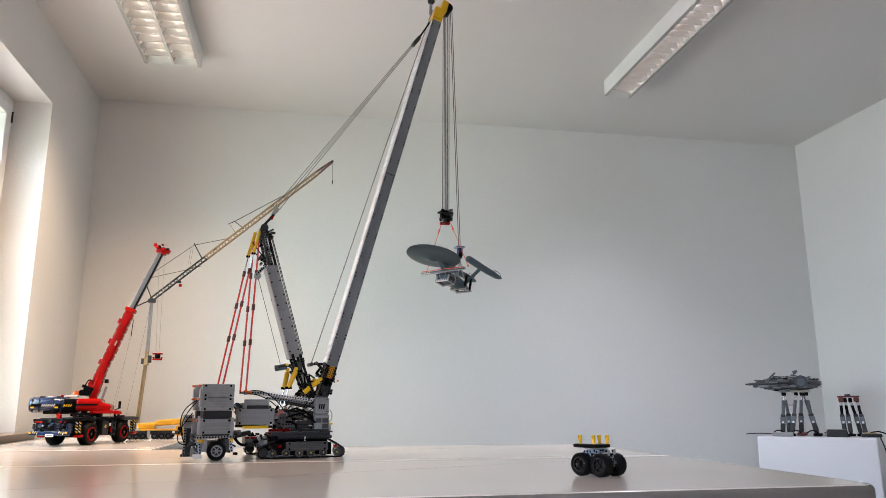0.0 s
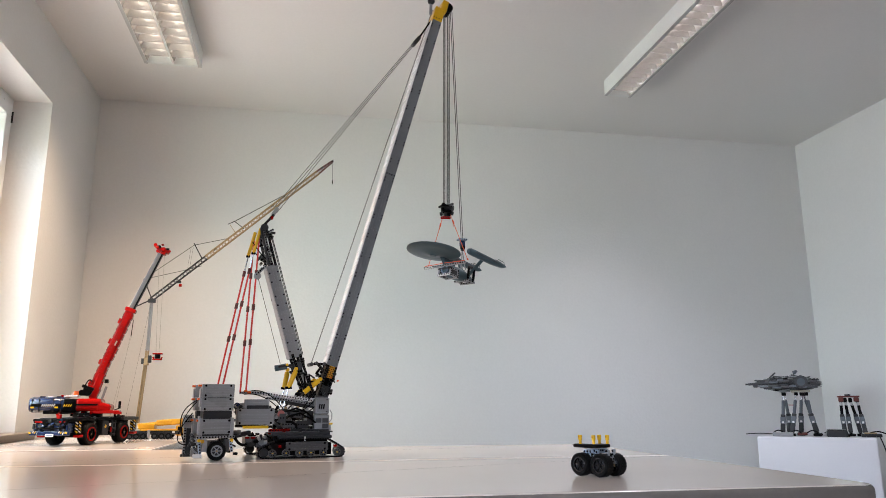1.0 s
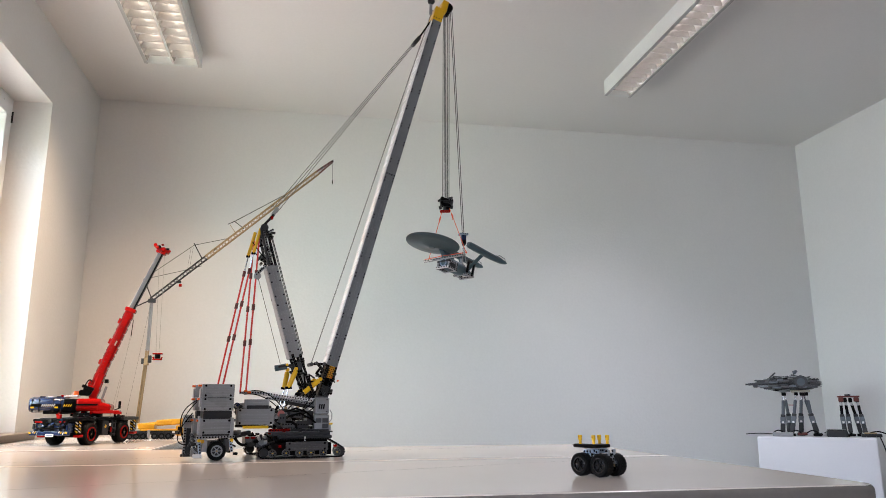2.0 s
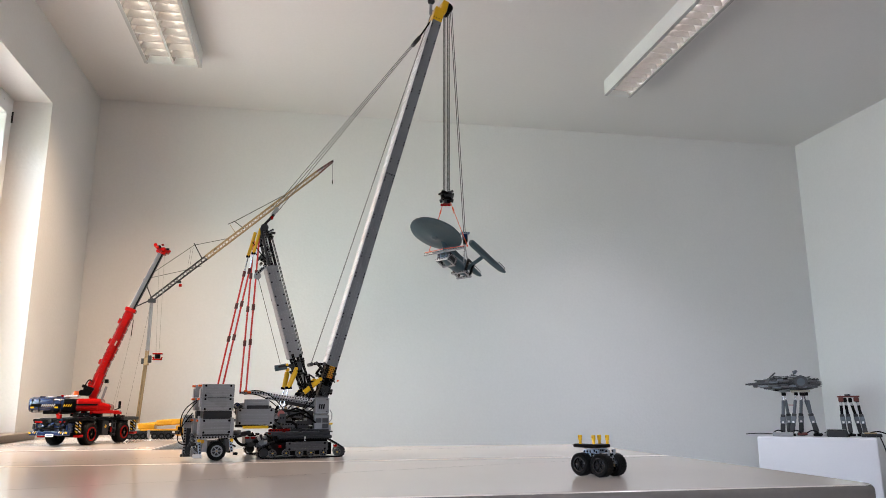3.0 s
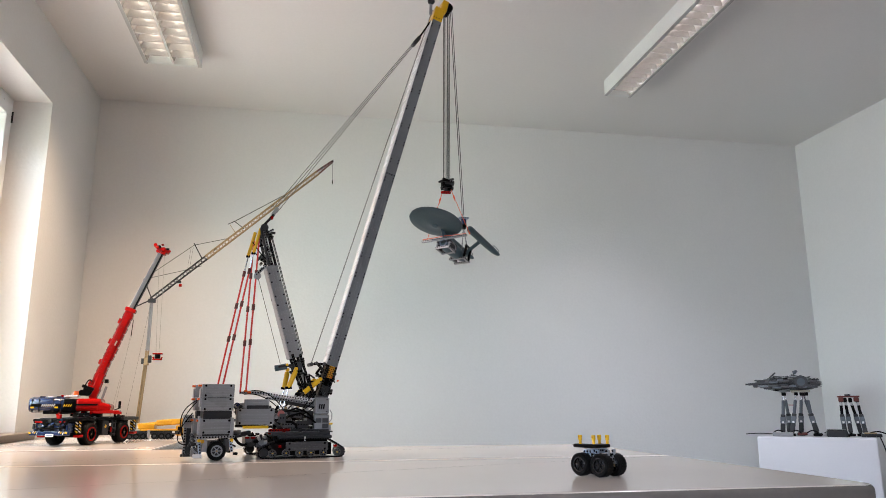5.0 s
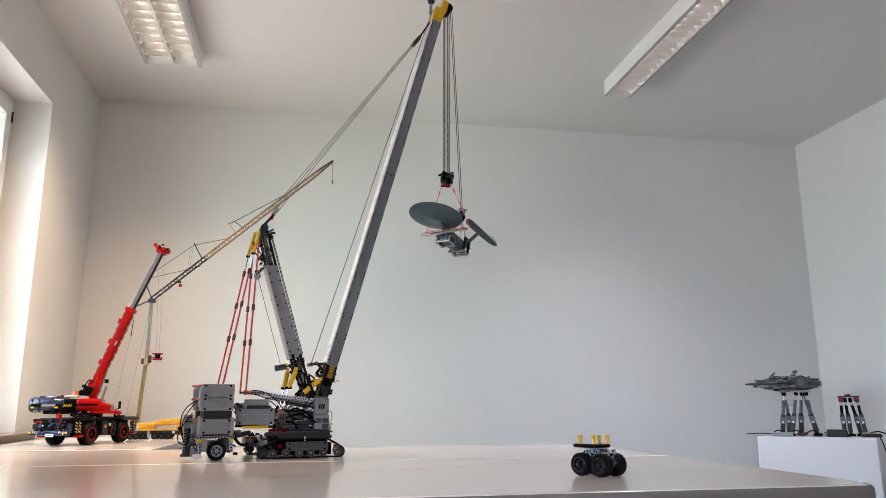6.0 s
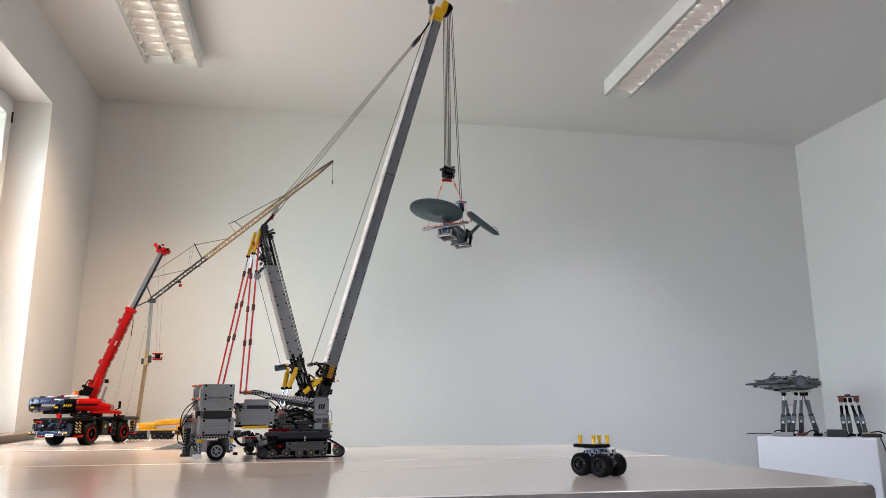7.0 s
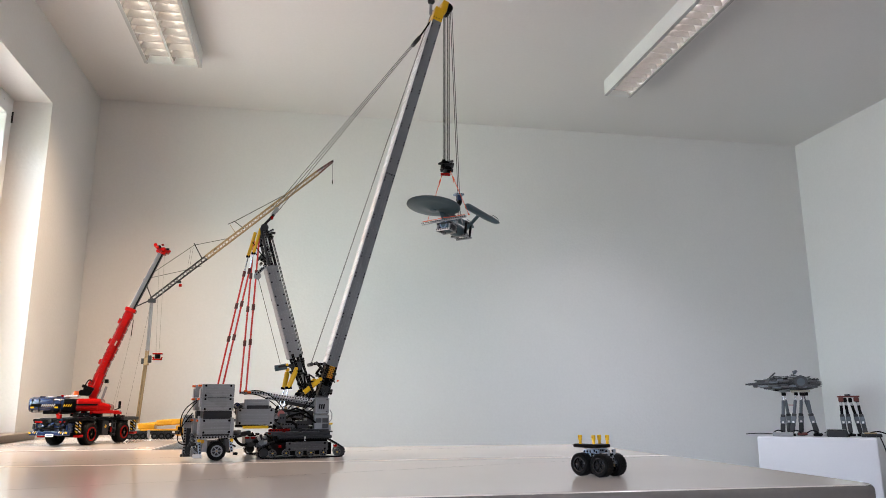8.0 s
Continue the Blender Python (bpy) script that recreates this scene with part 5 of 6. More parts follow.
def red_upper():
    """The slewed upper carriage: counterweight, red body, telescopic boom with its head, ropes and hook."""
    def put(name, bm, material, parent=red, label="", smooth=False):
        bm.transform(UPM)
        return part(name, bm, material, parent, label, smooth)
    bm = B()
    rings = []
    for x, f in ((-0.2065, 0.80), (-0.2045, 0.93), (-0.199, 1.0), (-0.085, 1.0), (-0.080, 0.93)):
        ring = []
        for k in range(28):
            a = 2 * math.pi * k / 28
            cx, cz = math.cos(a), math.sin(a)
            ring.append(bm.verts.new((x, f * 0.064 * math.copysign(abs(cx) ** 0.75, cx), 0.1535 + f * 0.031 * math.copysign(abs(cz) ** 0.62, cz))))
        rings.append(ring)
    for ra, rb in zip(rings, rings[1:]):
        for k in range(28):
            bm.faces.new((ra[k], ra[(k + 1) % 28], rb[(k + 1) % 28], rb[k]))
    bm.faces.new(rings[0])
    bm.faces.new(rings[-1])
    cw = put("counterweight", bm, NAVY, label="glossy dark blue counterweight", smooth=True)
    put("counterweight_band", box(B(), (-0.142, 0.0, 0.1515), (0.112, 0.1285, 0.014), bevel=0.003), BLACK, cw)
    for q in (-0.192, -0.168, -0.118, -0.092):
        put("rib", box(B(), (q, -0.030, 0.1515), (0.0028, 0.068, 0.050), bevel=0.001), BLACK, cw)
    for k in range(7):
        put("hazard_stripe", box(B(), (-0.155 + 0.007 * k, -0.0648, 0.1515), (0.0032, 0.001, 0.011), turn=(0, 30, 0)), WHITE, cw, "white slanted stripe")
        if k < 4:
            put("hazard_stripe", box(B(), (-0.077 + 0.008 * k, -0.0652, 0.150), (0.0034, 0.001, 0.010), turn=(0, 30, 0)), YELLOW, cw, "yellow slanted stripe")
    for q in (-0.190, -0.105):
        put("yellow_light", box(B(), (q, -0.0652, 0.143), (0.012, 0.001, 0.006)), YELLOW, cw, "yellow marker")
    for k in range(3):
        put("top_bracket", box(B(), (-0.165 + 0.03 * k, -0.02, 0.181), (0.018, 0.03, 0.010), bevel=0.002), (BLACK, WHITE, BLACK)[k], cw)
    put("belly_pan", box(B(), (-0.11, 0, 0.124), (0.09, 0.10, 0.014), bevel=0.003), BLACK, cw)
    put("engine_cover", box(B(), (-0.062, 0, 0.148), (0.055, 0.118, 0.056), bevel=0.012), BLACK, label="black engine cover")
    body = put("red_body", box(B(), (0.005, 0, 0.152), (0.100, 0.112, 0.050), bevel=0.014), RED, label="red upper body")
    put("body_nose", box(B(), (0.060, -0.002, 0.142), (0.06, 0.105, 0.036), bevel=0.012, turn=(0, 16, 0)), RED, body)
    put("black_line", box(B(), (0.0, -0.0565, 0.153), (0.085, 0.0015, 0.007)), BLACK, body)
    put("red_arm", box(B(), (0.075, -0.03, 0.124), (0.10, 0.05, 0.012), bevel=0.003), RED, body)
    put("red_step", box(B(), (0.118, -0.05, 0.120), (0.03, 0.012, 0.010), bevel=0.002), RED, body)
    put("mirror", box(B(), (0.123, -0.05, 0.152), (0.010, 0.008, 0.030), bevel=0.002), BLACK, body, "black mirror")
    put("mirror_arm", bar(B(), (0.105, -0.05, 0.132), (0.122, -0.05, 0.138), 0.004, 0.004), BLACK, body)
    put("roof_panel", box(B(), (-0.06, -0.02, 0.186), (0.05, 0.06, 0.008), bevel=0.002), WHITE, body, "white roof panel")
    put("red_roof", box(B(), (-0.085, 0.0, 0.186), (0.03, 0.06, 0.010), bevel=0.002), RED, body)
    put("orange_beacon", cyl(B(), (-0.045, -0.03, 0.188), (-0.045, -0.03, 0.206), 0.010, 14), ORANGE, body, "orange beacon")
    put("winch", cyl(B(), (-0.005, -0.03, 0.205), (-0.005, 0.03, 0.205), 0.018, 20), BLACK, body, "black winch drum")
    put("winch", cyl(B(), (-0.025, -0.03, 0.200), (-0.025, 0.03, 0.200), 0.012, 20), BLACK, body)
    put("winch_guard", bar(B(), (-0.025, -0.035, 0.228), (0.02, -0.035, 0.212), 0.010, 0.012, bevel=0.002), BLACK, body)
    # boom
    a, b, c = Vector((0.000, 0, 0.185)), Vector((0.129, 0, 0.545)), Vector((0.228, 0, 0.792))
    boom1 = put("boom", bar(B(), a, b, 0.033, 0.034, bevel=0.003), DEEPRED, label="red telescopic boom section")
    d = (b - a).normalized()
    nrm = Vector((-d.z, 0, d.x))
    rnd = random.Random(71)
    for k in range(12):
        p = a.lerp(b, 0.06 + 0.078 * k)
        put("boom_plate", bar(B(), p - d * 0.0143, p + d * 0.0143, 0.0365, rnd.uniform(0.022, 0.027), bevel=0.0008), RED, boom1)
        put("boom_rail", bar(B(), p - d * 0.012 - nrm * 0.0172, p + d * 0.012 - nrm * 0.0172, 0.030, rnd.uniform(0.003, 0.008), bevel=0.001), RED, boom1)
        if k % 3 == 1:
            put("boom_clip", bar(B(), p - d * 0.011 + nrm * 0.0205, p + d * 0.011 + nrm * 0.0205, 0.030, 0.010, bevel=0.002), RED, boom1)
        else:
            put("boom_slot", bar(B(), p - d * 0.011 + nrm * 0.0172, p + d * 0.010 + nrm * 0.0172, 0.020, 0.0035), BLACK, boom1, "black top slot")
        for e in (-0.006, 0.006):
            q = p + d * e
            put("pin_hole", cyl(B(), q + Vector((0, -0.0180, 0)) + nrm * 0.004, q + Vector((0, -0.0186, 0)) + nrm * 0.004, 0.0019, 7), MAROON, boom1)
    for p in (0.60,):
        q = a.lerp(b, p)
        put("white_lettering", bar(B(), q - d * 0.010 + Vector((0.006, -0.0188, 0)), q + d * 0.010 + Vector((0.006, -0.0188, 0)), 0.001, 0.005), CREAM, boom1, "pale lettering bar")
    put("boom_shoulder", box(B(), (0.010, 0, 0.205), (0.050, 0.046, 0.040), bevel=0.006, turn=(0, 20, 0)), RED, boom1)
    for e in (-1, 1):
        put("boom_cheek", bar(B(), a + Vector((0.012, e * 0.021, -0.010)), a.lerp(b, 0.26) + Vector((0.008, e * 0.019, 0)), 0.006, 0.024, bevel=0.002), RED, boom1)
    put("boom_hose", tube(B(), curve(a + Vector((-0.020, -0.024, 0.030)), a.lerp(b, 0.16) + Vector((-0.012, -0.022, 0)), -0.020, 10), 0.0026), BLACK, boom1, "black hose loop")
    put("boom_end", bar(B(), b - d * 0.012, b + d * 0.004, 0.040, 0.044, bevel=0.003), RED, boom1)
    boom2 = put("inner_boom", bar(B(), b, c, 0.022, 0.021, bevel=0.003), mat("mid_grey_plastic", (0.14, 0.14, 0.145), 0.32, vary=0.06), label="grey inner boom section")
    put("inner_boom_edge", bar(B(), b + Vector((0.009, -0.002, -0.004)), c + Vector((0.008, -0.002, -0.004)), 0.021, 0.006), BLACK, boom2)
    hd = put("boom_head", bar(B(), c - d * 0.004, c + d * 0.022, 0.044, 0.040, bevel=0.004), RED, label="red boom head")
    put("head_block", box(B(), (0.247, 0, 0.803), (0.034, 0.040, 0.016), bevel=0.004, turn=(0, 30, 0)), RED, hd)
    for k in (-1, 0, 1):
        put("head_roller", cyl(B(), (0.222 + 0.016 * k, -0.024, 0.815 - 0.008 * k), (0.222 + 0.016 * k, 0.024, 0.815 - 0.008 * k), 0.0075, 12), RED if k else BLACK, hd)
    for k, (dx, dz, sz) in enumerate(((-0.020, 0.010, 0.012), (0.000, 0.022, 0.010), (0.022, 0.004, 0.012), (0.030, -0.004, 0.009), (-0.008, -0.004, 0.013))):
        put("head_piece", box(B(), (0.235 + dx, -0.022, 0.802 + dz), (sz, 0.008, sz * 0.8), bevel=0.0015, turn=(0, 20 * (k - 2), 0)), (RED, DEEPRED, BLACK)[k % 3], hd)
    put("luffing_cylinder", cyl(B(), (0.046, -0.012, 0.165), (0.062, -0.012, 0.225), 0.005, 14), GREY, label="grey luffing cylinder", smooth=True)
    put("cylinder_eye", box(B(), (0.061, -0.012, 0.246), (0.014, 0.030, 0.016), bevel=0.003), BLACK)
    # ropes and hook
    for s0, s1 in ((0.222, 0.240), (0.243, 0.252)):
        put("hook_rope", cyl(B(), (s0, -0.004, 0.79), (s1, -0.004, 0.362), 0.0007, 6), CORDL, label="thin pale rope")
    hk = put("hook", box(B(), (0.247, -0.004, 0.361), (0.040, 0.022, 0.006), bevel=0.002), RED, label="red and black hook block")
    put("hook_core", box(B(), (0.247, -0.004, 0.350), (0.022, 0.016, 0.018), bevel=0.003), BLACK, hk)
    put("hook_base", box(B(), (0.247, -0.004, 0.337), (0.038, 0.018, 0.006), bevel=0.002), RED, hk)
    for e in (-1, 1):
        put("hook_horn", bar(B(), (0.247 + e * 0.014, -0.004, 0.338), (0.247 + e * 0.018, -0.004, 0.348), 0.006, 0.006), RED, hk)
    put("second_rope", cyl(cyl(B(), (0.142, -0.01, 0.545), (0.138, -0.01, 0.425), 0.0012, 6), (0.138, -0.01, 0.425), (0.085, -0.02, 0.10), 0.0006, 6), CORDL, label="thin pale rope")
    put("second_rope", cyl(B(), (0.134, -0.01, 0.425), (0.098, -0.02, 0.10), 0.0006, 6), CORDL, label="thin pale rope")
    put("rope_link", cyl(B(), (0.142, -0.01, 0.50), (0.138, -0.01, 0.43), 0.0017, 6), BLACK)


red_upper()
clutter(red, (-0.075, -0.075, 0.105), (0.14, 0.06, 0.114), 9, (BLACK, BLACK, DARK), 35, (0.008, 0.03))
clutter(red, (-0.045, -0.05, 0.118), (0.04, 0.05, 0.130), 8, (BLACK, RED), 37, (0.008, 0.02))

# ---------------------------------------------------------------- yellow truck crane with a tan lattice jib
truck = thing("truck_crane", pose(-0.62, 3.62, TABLE, 0, 0, 2), "yellow brick-built truck crane with a tan lattice luffing jib", "toy crane")
for s in (-0.150, -0.122, -0.093, -0.045, -0.014, 0.015):
    for yy in (-0.045, 0.045):
        bm = cyl(B(), (s, yy - 0.010, 0.0135), (s, yy + 0.010, 0.0135), 0.0135, 22)
        w = part("wheel", bm, RUBBER, truck, "small black wheel", smooth=True)
        part("hub", cyl(B(), (s, yy + math.copysign(0.0104, yy), 0.0135), (s, yy + math.copysign(0.0090, yy), 0.0135), 0.0065, 14), DARK, w)
part("carrier", box(B(), (-0.045, 0, 0.028), (0.22, 0.085, 0.018), bevel=0.003), DARK, truck, "dark grey carrier frame")
part("carrier_deck", box(B(), (-0.03, -0.01, 0.040), (0.16, 0.075, 0.007), bevel=0.002), AMBER, truck)
part("outrigger", box(B(), (-0.070, -0.05, 0.024), (0.010, 0.014, 0.034), bevel=0.002), GREY, truck, "grey outrigger")
cabn = part("driver_cab", box(B(), (0.060, 0, 0.036), (0.036, 0.080, 0.046), bevel=0.006), AMBER, truck, "yellow driver cab")
part("cab_glass", box(B(), (0.062, -0.0405, 0.046), (0.020, 0.002, 0.016), bevel=0.001), BLACK, cabn, "dark side window")
part("carrier_light", box(B(), (0.035, -0.043, 0.030), (0.012, 0.002, 0.010)), WHITE, truck)
bm = bar(B(), (-0.125, -0.01, 0.060), (-0.02, -0.01, 0.070), 0.036, 0.016, bevel=0.004)
part("telescopic_boom", bar(bm, (-0.045, -0.01, 0.070), (0.085, -0.01, 0.078), 0.042, 0.026, bevel=0.006), AMBER, truck, "yellow telescopic boom lying flat")
part("superstructure", box(B(), (-0.085, 0, 0.056), (0.07, 0.070, 0.026), bevel=0.004), AMBER, truck)
for k in range(3):
    part("boom_collar", bar(B(), (-0.02 + 0.04 * k, -0.01, 0.0715 + 0.0025 * k), (-0.014 + 0.04 * k, -0.01, 0.0718 + 0.0025 * k), 0.045, 0.029, bevel=0.003), AMBER, truck)


def lattice(name, p0, p1, w0, w1, bays, material, chord, label):
    """A four-chord lattice girder with zigzag bracing on its faces."""
    a, b = Vector(p0), Vector(p1)
    m = basis(a, b, (0, 1, 0))
    L = (b - a).length
    o = B()
    corner = [(-1, -1), (1, -1), (1, 1), (-1, 1)]
    def at(k, f):
        w = w0 + (w1 - w0) * f
        return m @ Vector((corner[k][0] * w / 2, corner[k][1] * w / 2, L * f))
    for k in range(4):
        cyl(o, at(k, 0), at(k, 1), chord, 6)
    for j in range(bays):
        for k in range(4):
            q = (k + 1) % 4
            x, y = (k, q) if j % 2 else (q, k)
            cyl(o, at(x, j / bays), at(y, (j + 1) / bays), chord * 0.62, 5)
    return part(name, o, material, truck, label)


lattice("tower", (-0.131, 0, 0.07), (-0.112, 0, 0.400), 0.011, 0.011, 20, TAN, 0.0026, "tan lattice tower foot")
part("tower_core", bar(B(), (-0.131, 0, 0.07), (-0.113, 0, 0.395), 0.006, 0.006), TAN, truck)
lattice("tower_top", (-0.112, 0, 0.400), (-0.111, 0, 0.630), 0.011, 0.011, 16, GREY, 0.0018, "grey lattice tower top")
part("tower_core", bar(B(), (-0.112, 0, 0.400), (-0.111, 0, 0.630), 0.005, 0.007), GREY, truck)
tb = part("tower_box", box(B(), (-0.113, -0.004, 0.348), (0.022, 0.022, 0.034), bevel=0.003), TAN, truck, "tan winch box on the tower")
part("tower_winch", box(B(), (-0.128, -0.006, 0.350), (0.012, 0.02, 0.026), bevel=0.002), DARK, tb)
part("tower_winch", box(B(), (-0.098, -0.008, 0.360), (0.016, 0.016, 0.034), bevel=0.002), DARK, tb)
part("tower_head", box(B(), (-0.110, 0, 0.634), (0.034, 0.022, 0.018), bevel=0.003), DARK, truck, "grey tower head")
J0, J1 = Vector((-0.114, 0, 0.640)), Vector((0.718, 0, 1.388))
jib = lattice("jib_foot", J0, J0.lerp(J1, 0.285), 0.016, 0.017, 18, DARK, 0.0022, "grey lattice jib foot")
lattice("jib", J0.lerp(J1, 0.285), J0.lerp(J1, 0.915), 0.0185, 0.0185, 40, TAN, 0.0026, "tan lattice jib")
lattice("jib_tip", J0.lerp(J1, 0.915), J1, 0.0165, 0.008, 8, MAROON, 0.0022, "dark red lattice jib tip")
for f in (0.335, 0.65, 0.715, 0.94):
    part("jib_clamp", box(B(), J0.lerp(J1, f) + Vector((-0.004, 0, 0.006)), (0.016, 0.018, 0.008), bevel=0.002, turn=(0, -42, 0)), DARK, truck)
part("tip_sheave", cyl(B(), J1 + Vector((0, -0.005, 0)), J1 + Vector((0, 0.005, 0)), 0.006, 12), BLACK, truck)
tl = B()
cyl(tl, J1, (0.721, 0, 1.285), 0.0007, 5)
part("tip_rope", tl, CORD, truck, "thin rope at the jib tip")
part("tip_hook", box(B(), (0.721, 0, 1.276), (0.005, 0.005, 0.020), bevel=0.001), BLACK, truck, "tiny black hook")
part("jib_trolley", box(B(), J0.lerp(J1, 0.135) + Vector((0.006, 0, -0.012)), (0.022, 0.014, 0.012), bevel=0.002), DARK, truck)
part("jib_hook", box(B(), J0.lerp(J1, 0.135) + Vector((0.014, 0, -0.028)), (0.014, 0.010, 0.014), bevel=0.003), RED, truck, "small red hook")
for a, b, r, material in (((-0.112, 0, 0.645), (-0.155, 0, 0.738), 0.0022, DARK), ((-0.155, 0, 0.738), (-0.135, 0, 0.750), 0.002, BLACK), ((-0.155, 0, 0.738), (-0.158, 0, 0.690), 0.0016, DARK),
                          ((-0.150, 0, 0.742), (0.067, 0, 0.916), 0.0012, BLACK), ((0.105, 0, 0.845), (0.062, 0, 0.922), 0.0026, DARK), ((0.067, 0, 0.914), (0.225, 0, 0.955), 0.0014, DARK),
                          ((-0.150, 0, 0.738), (0.020, 0, 0.785), 0.0012, DARK), ((0.020, 0, 0.785), (0.105, 0, 0.812), 0.0016, DARK), ((0.050, 0, 0.905), (0.040, 0, 0.800), 0.0005, CORD), ((0.060, 0, 0.905), (0.050, 0, 0.808), 0.0005, CORD),
                          ((0.252, 0, 0.985), (0.224, 0, 1.026), 0.0014, TAN), ((0.294, 0, 1.006), (0.246, 0, 1.042), 0.0018, DARK), ((0.215, 0, 1.026), (0.246, 0, 1.042), 0.0018, DARK),
                          ((0.246, 0, 1.042), (0.478, 0, 1.190), 0.0018, DARK), ((-0.19, 0, 0.600), (-0.114, 0, 0.640), 0.0030, DARK), ((-0.145, 0, 0.720), (-0.114, 0, 0.65), 0.0022, DARK)):
    part("jib_stay", cyl(B(), a, b, r, 6), material, truck, "thin dark jib stay")
for s in (-0.098, -0.150):
    part("tower_rope", cyl(B(), (-0.115, 0.0, 0.62), (s - 0.03, -0.01, 0.10), 0.0005, 5), CORD, truck)

# ---------------------------------------------------------------- white cabinet with the walking models
CT = 0.70
CORNER = pose(2.955, 3.932, CT, 0, 0, -35.7)
cabinet = thing("cabinet", pose(2.955, 3.932, 0, 0, 0, -35.7), "white lacquered cabinet standing in the room corner", "cabinet")
part("body", box(B(), (0, 0, 0.345), (0.594, 0.36, 0.670), bevel=0.012), CABINET, cabinet)
part("top_board", box(B(), (0, 0.010, 0.690), (0.600, 0.378, 0.020), bevel=0.004), CABINET, cabinet)
part("door", box(B(), (0, -0.190, 0.354), (0.606, 0.018, 0.690), bevel=0.007), CABINET, cabinet)
part("plinth", box(B(), (0, 0, 0.005), (0.54, 0.32, 0.010)), DARK, cabinet)
cable = thing("power_cable", Matrix(), "thin grey cable hanging beside the cabinet", "cable")
part("cable_run", tube(B(), curve((3.16, 3.66, 0.706), (3.25, 3.70, 0.02), 0.0, 16, (0.03, 0, 0.08)), 0.0035), DARK, cable)

walker = thing("walking_ship_model", CORNER @ pose(-0.155, 0, 0), "grey disc-shaped model ship carried on tall robot legs", "toy walker")
WZ = 0.305
hull = B()
lathe(hull, [(0, -0.040), (0.12, -0.036), (0.165, -0.014), (0.174, 0.0), (0.165, 0.012), (0.10, 0.034), (0.03, 0.042), (0, 0.042)], 40, Matrix.Translation((0.05, 0, WZ)) @ Matrix.Diagonal((1, 0.85, 1, 1)))
hl = part("hull", hull, DARK, walker, "dark grey hull")
rnd = random.Random(41)
for k in range(280):
    a = rnd.uniform(0, 2 * math.pi)
    r = rnd.uniform(0.05, 0.165)
    z = WZ + rnd.choice((-1, 1)) * (0.040 - 0.22 * max(0, r - 0.08) * 1.2) * rnd.uniform(0.4, 1.08)
    part("hull_plate", box(B(), (0.05 + r * math.cos(a), 0.85 * r * math.sin(a), z), (rnd.uniform(0.012, 0.050), rnd.uniform(0.010, 0.035), rnd.uniform(0.003, 0.009)), bevel=0.0012,
         turn=(rnd.uniform(-10, 10), rnd.uniform(-12, 12), rnd.choice((0, 0, 30, 60)))), rnd.choice((DARK, DARK, DARK, COVER, COVER, SHIPD, BLACK, GREYB)), hl)
for z, s0, s1 in ((WZ + 0.014, -0.08, 0.12), (WZ + 0.004, -0.11, 0.20), (WZ - 0.014, -0.12, 0.215), (WZ - 0.026, -0.09, 0.19)):
    for k in range(6):
        x = s0 + (s1 - s0) * (k + 0.5) / 6
        part("hull_plate", box(B(), (x, -0.140 - 0.003 * (k % 3), z + 0.004 * ((k * 7) % 3 - 1)), ((s1 - s0) / 6.5, 0.03, 0.011), bevel=0.002), (DARK, COVER, STRUT)[(k * 5 + int(z * 100)) % 3], hl)
for yy, l in ((-0.09, -0.150), (-0.01, -0.145)):
    part("mandible", bar(B(), (l, yy, WZ - 0.012), (-0.06, yy, WZ + 0.012), 0.045, 0.028, bevel=0.004), DARK, hl)
gun = part("nose_gun", bar(B(), (-0.175, -0.11, WZ - 0.005), (-0.08, -0.11, WZ - 0.001), 0.018, 0.014, bevel=0.003), DARK, hl, "dark nose boom")
part("gun_tip", bar(B(), (-0.190, -0.11, WZ - 0.005), (-0.172, -0.11, WZ - 0.005), 0.020, 0.010), DARK, gun)
part("dock_ring", cyl(B(), (0.112, -0.168, WZ + 0.006), (0.112, -0.12, WZ + 0.006), 0.038, 8), DARK, hl, "eight-sided docking ring")
part("dock_face", cyl(B(), (0.112, -0.170, WZ + 0.004), (0.112, -0.164, WZ + 0.004), 0.022, 20), SHIPD, hl)
part("dish_arm", bar(B(), (0.07, -0.03, WZ + 0.035), (0.080, -0.03, WZ + 0.062), 0.006, 0.006), DARK, hl)
part("sensor_dish", cyl(B(), (0.080, -0.035, WZ + 0.062), (0.096, -0.045, WZ + 0.072), 0.012, 16, 0.007), STRUT, hl, "small pale dish")
part("fin", bar(B(), (-0.06, -0.04, WZ + 0.03), (-0.02, -0.04, WZ + 0.065), 0.006, 0.008), DARK, hl)


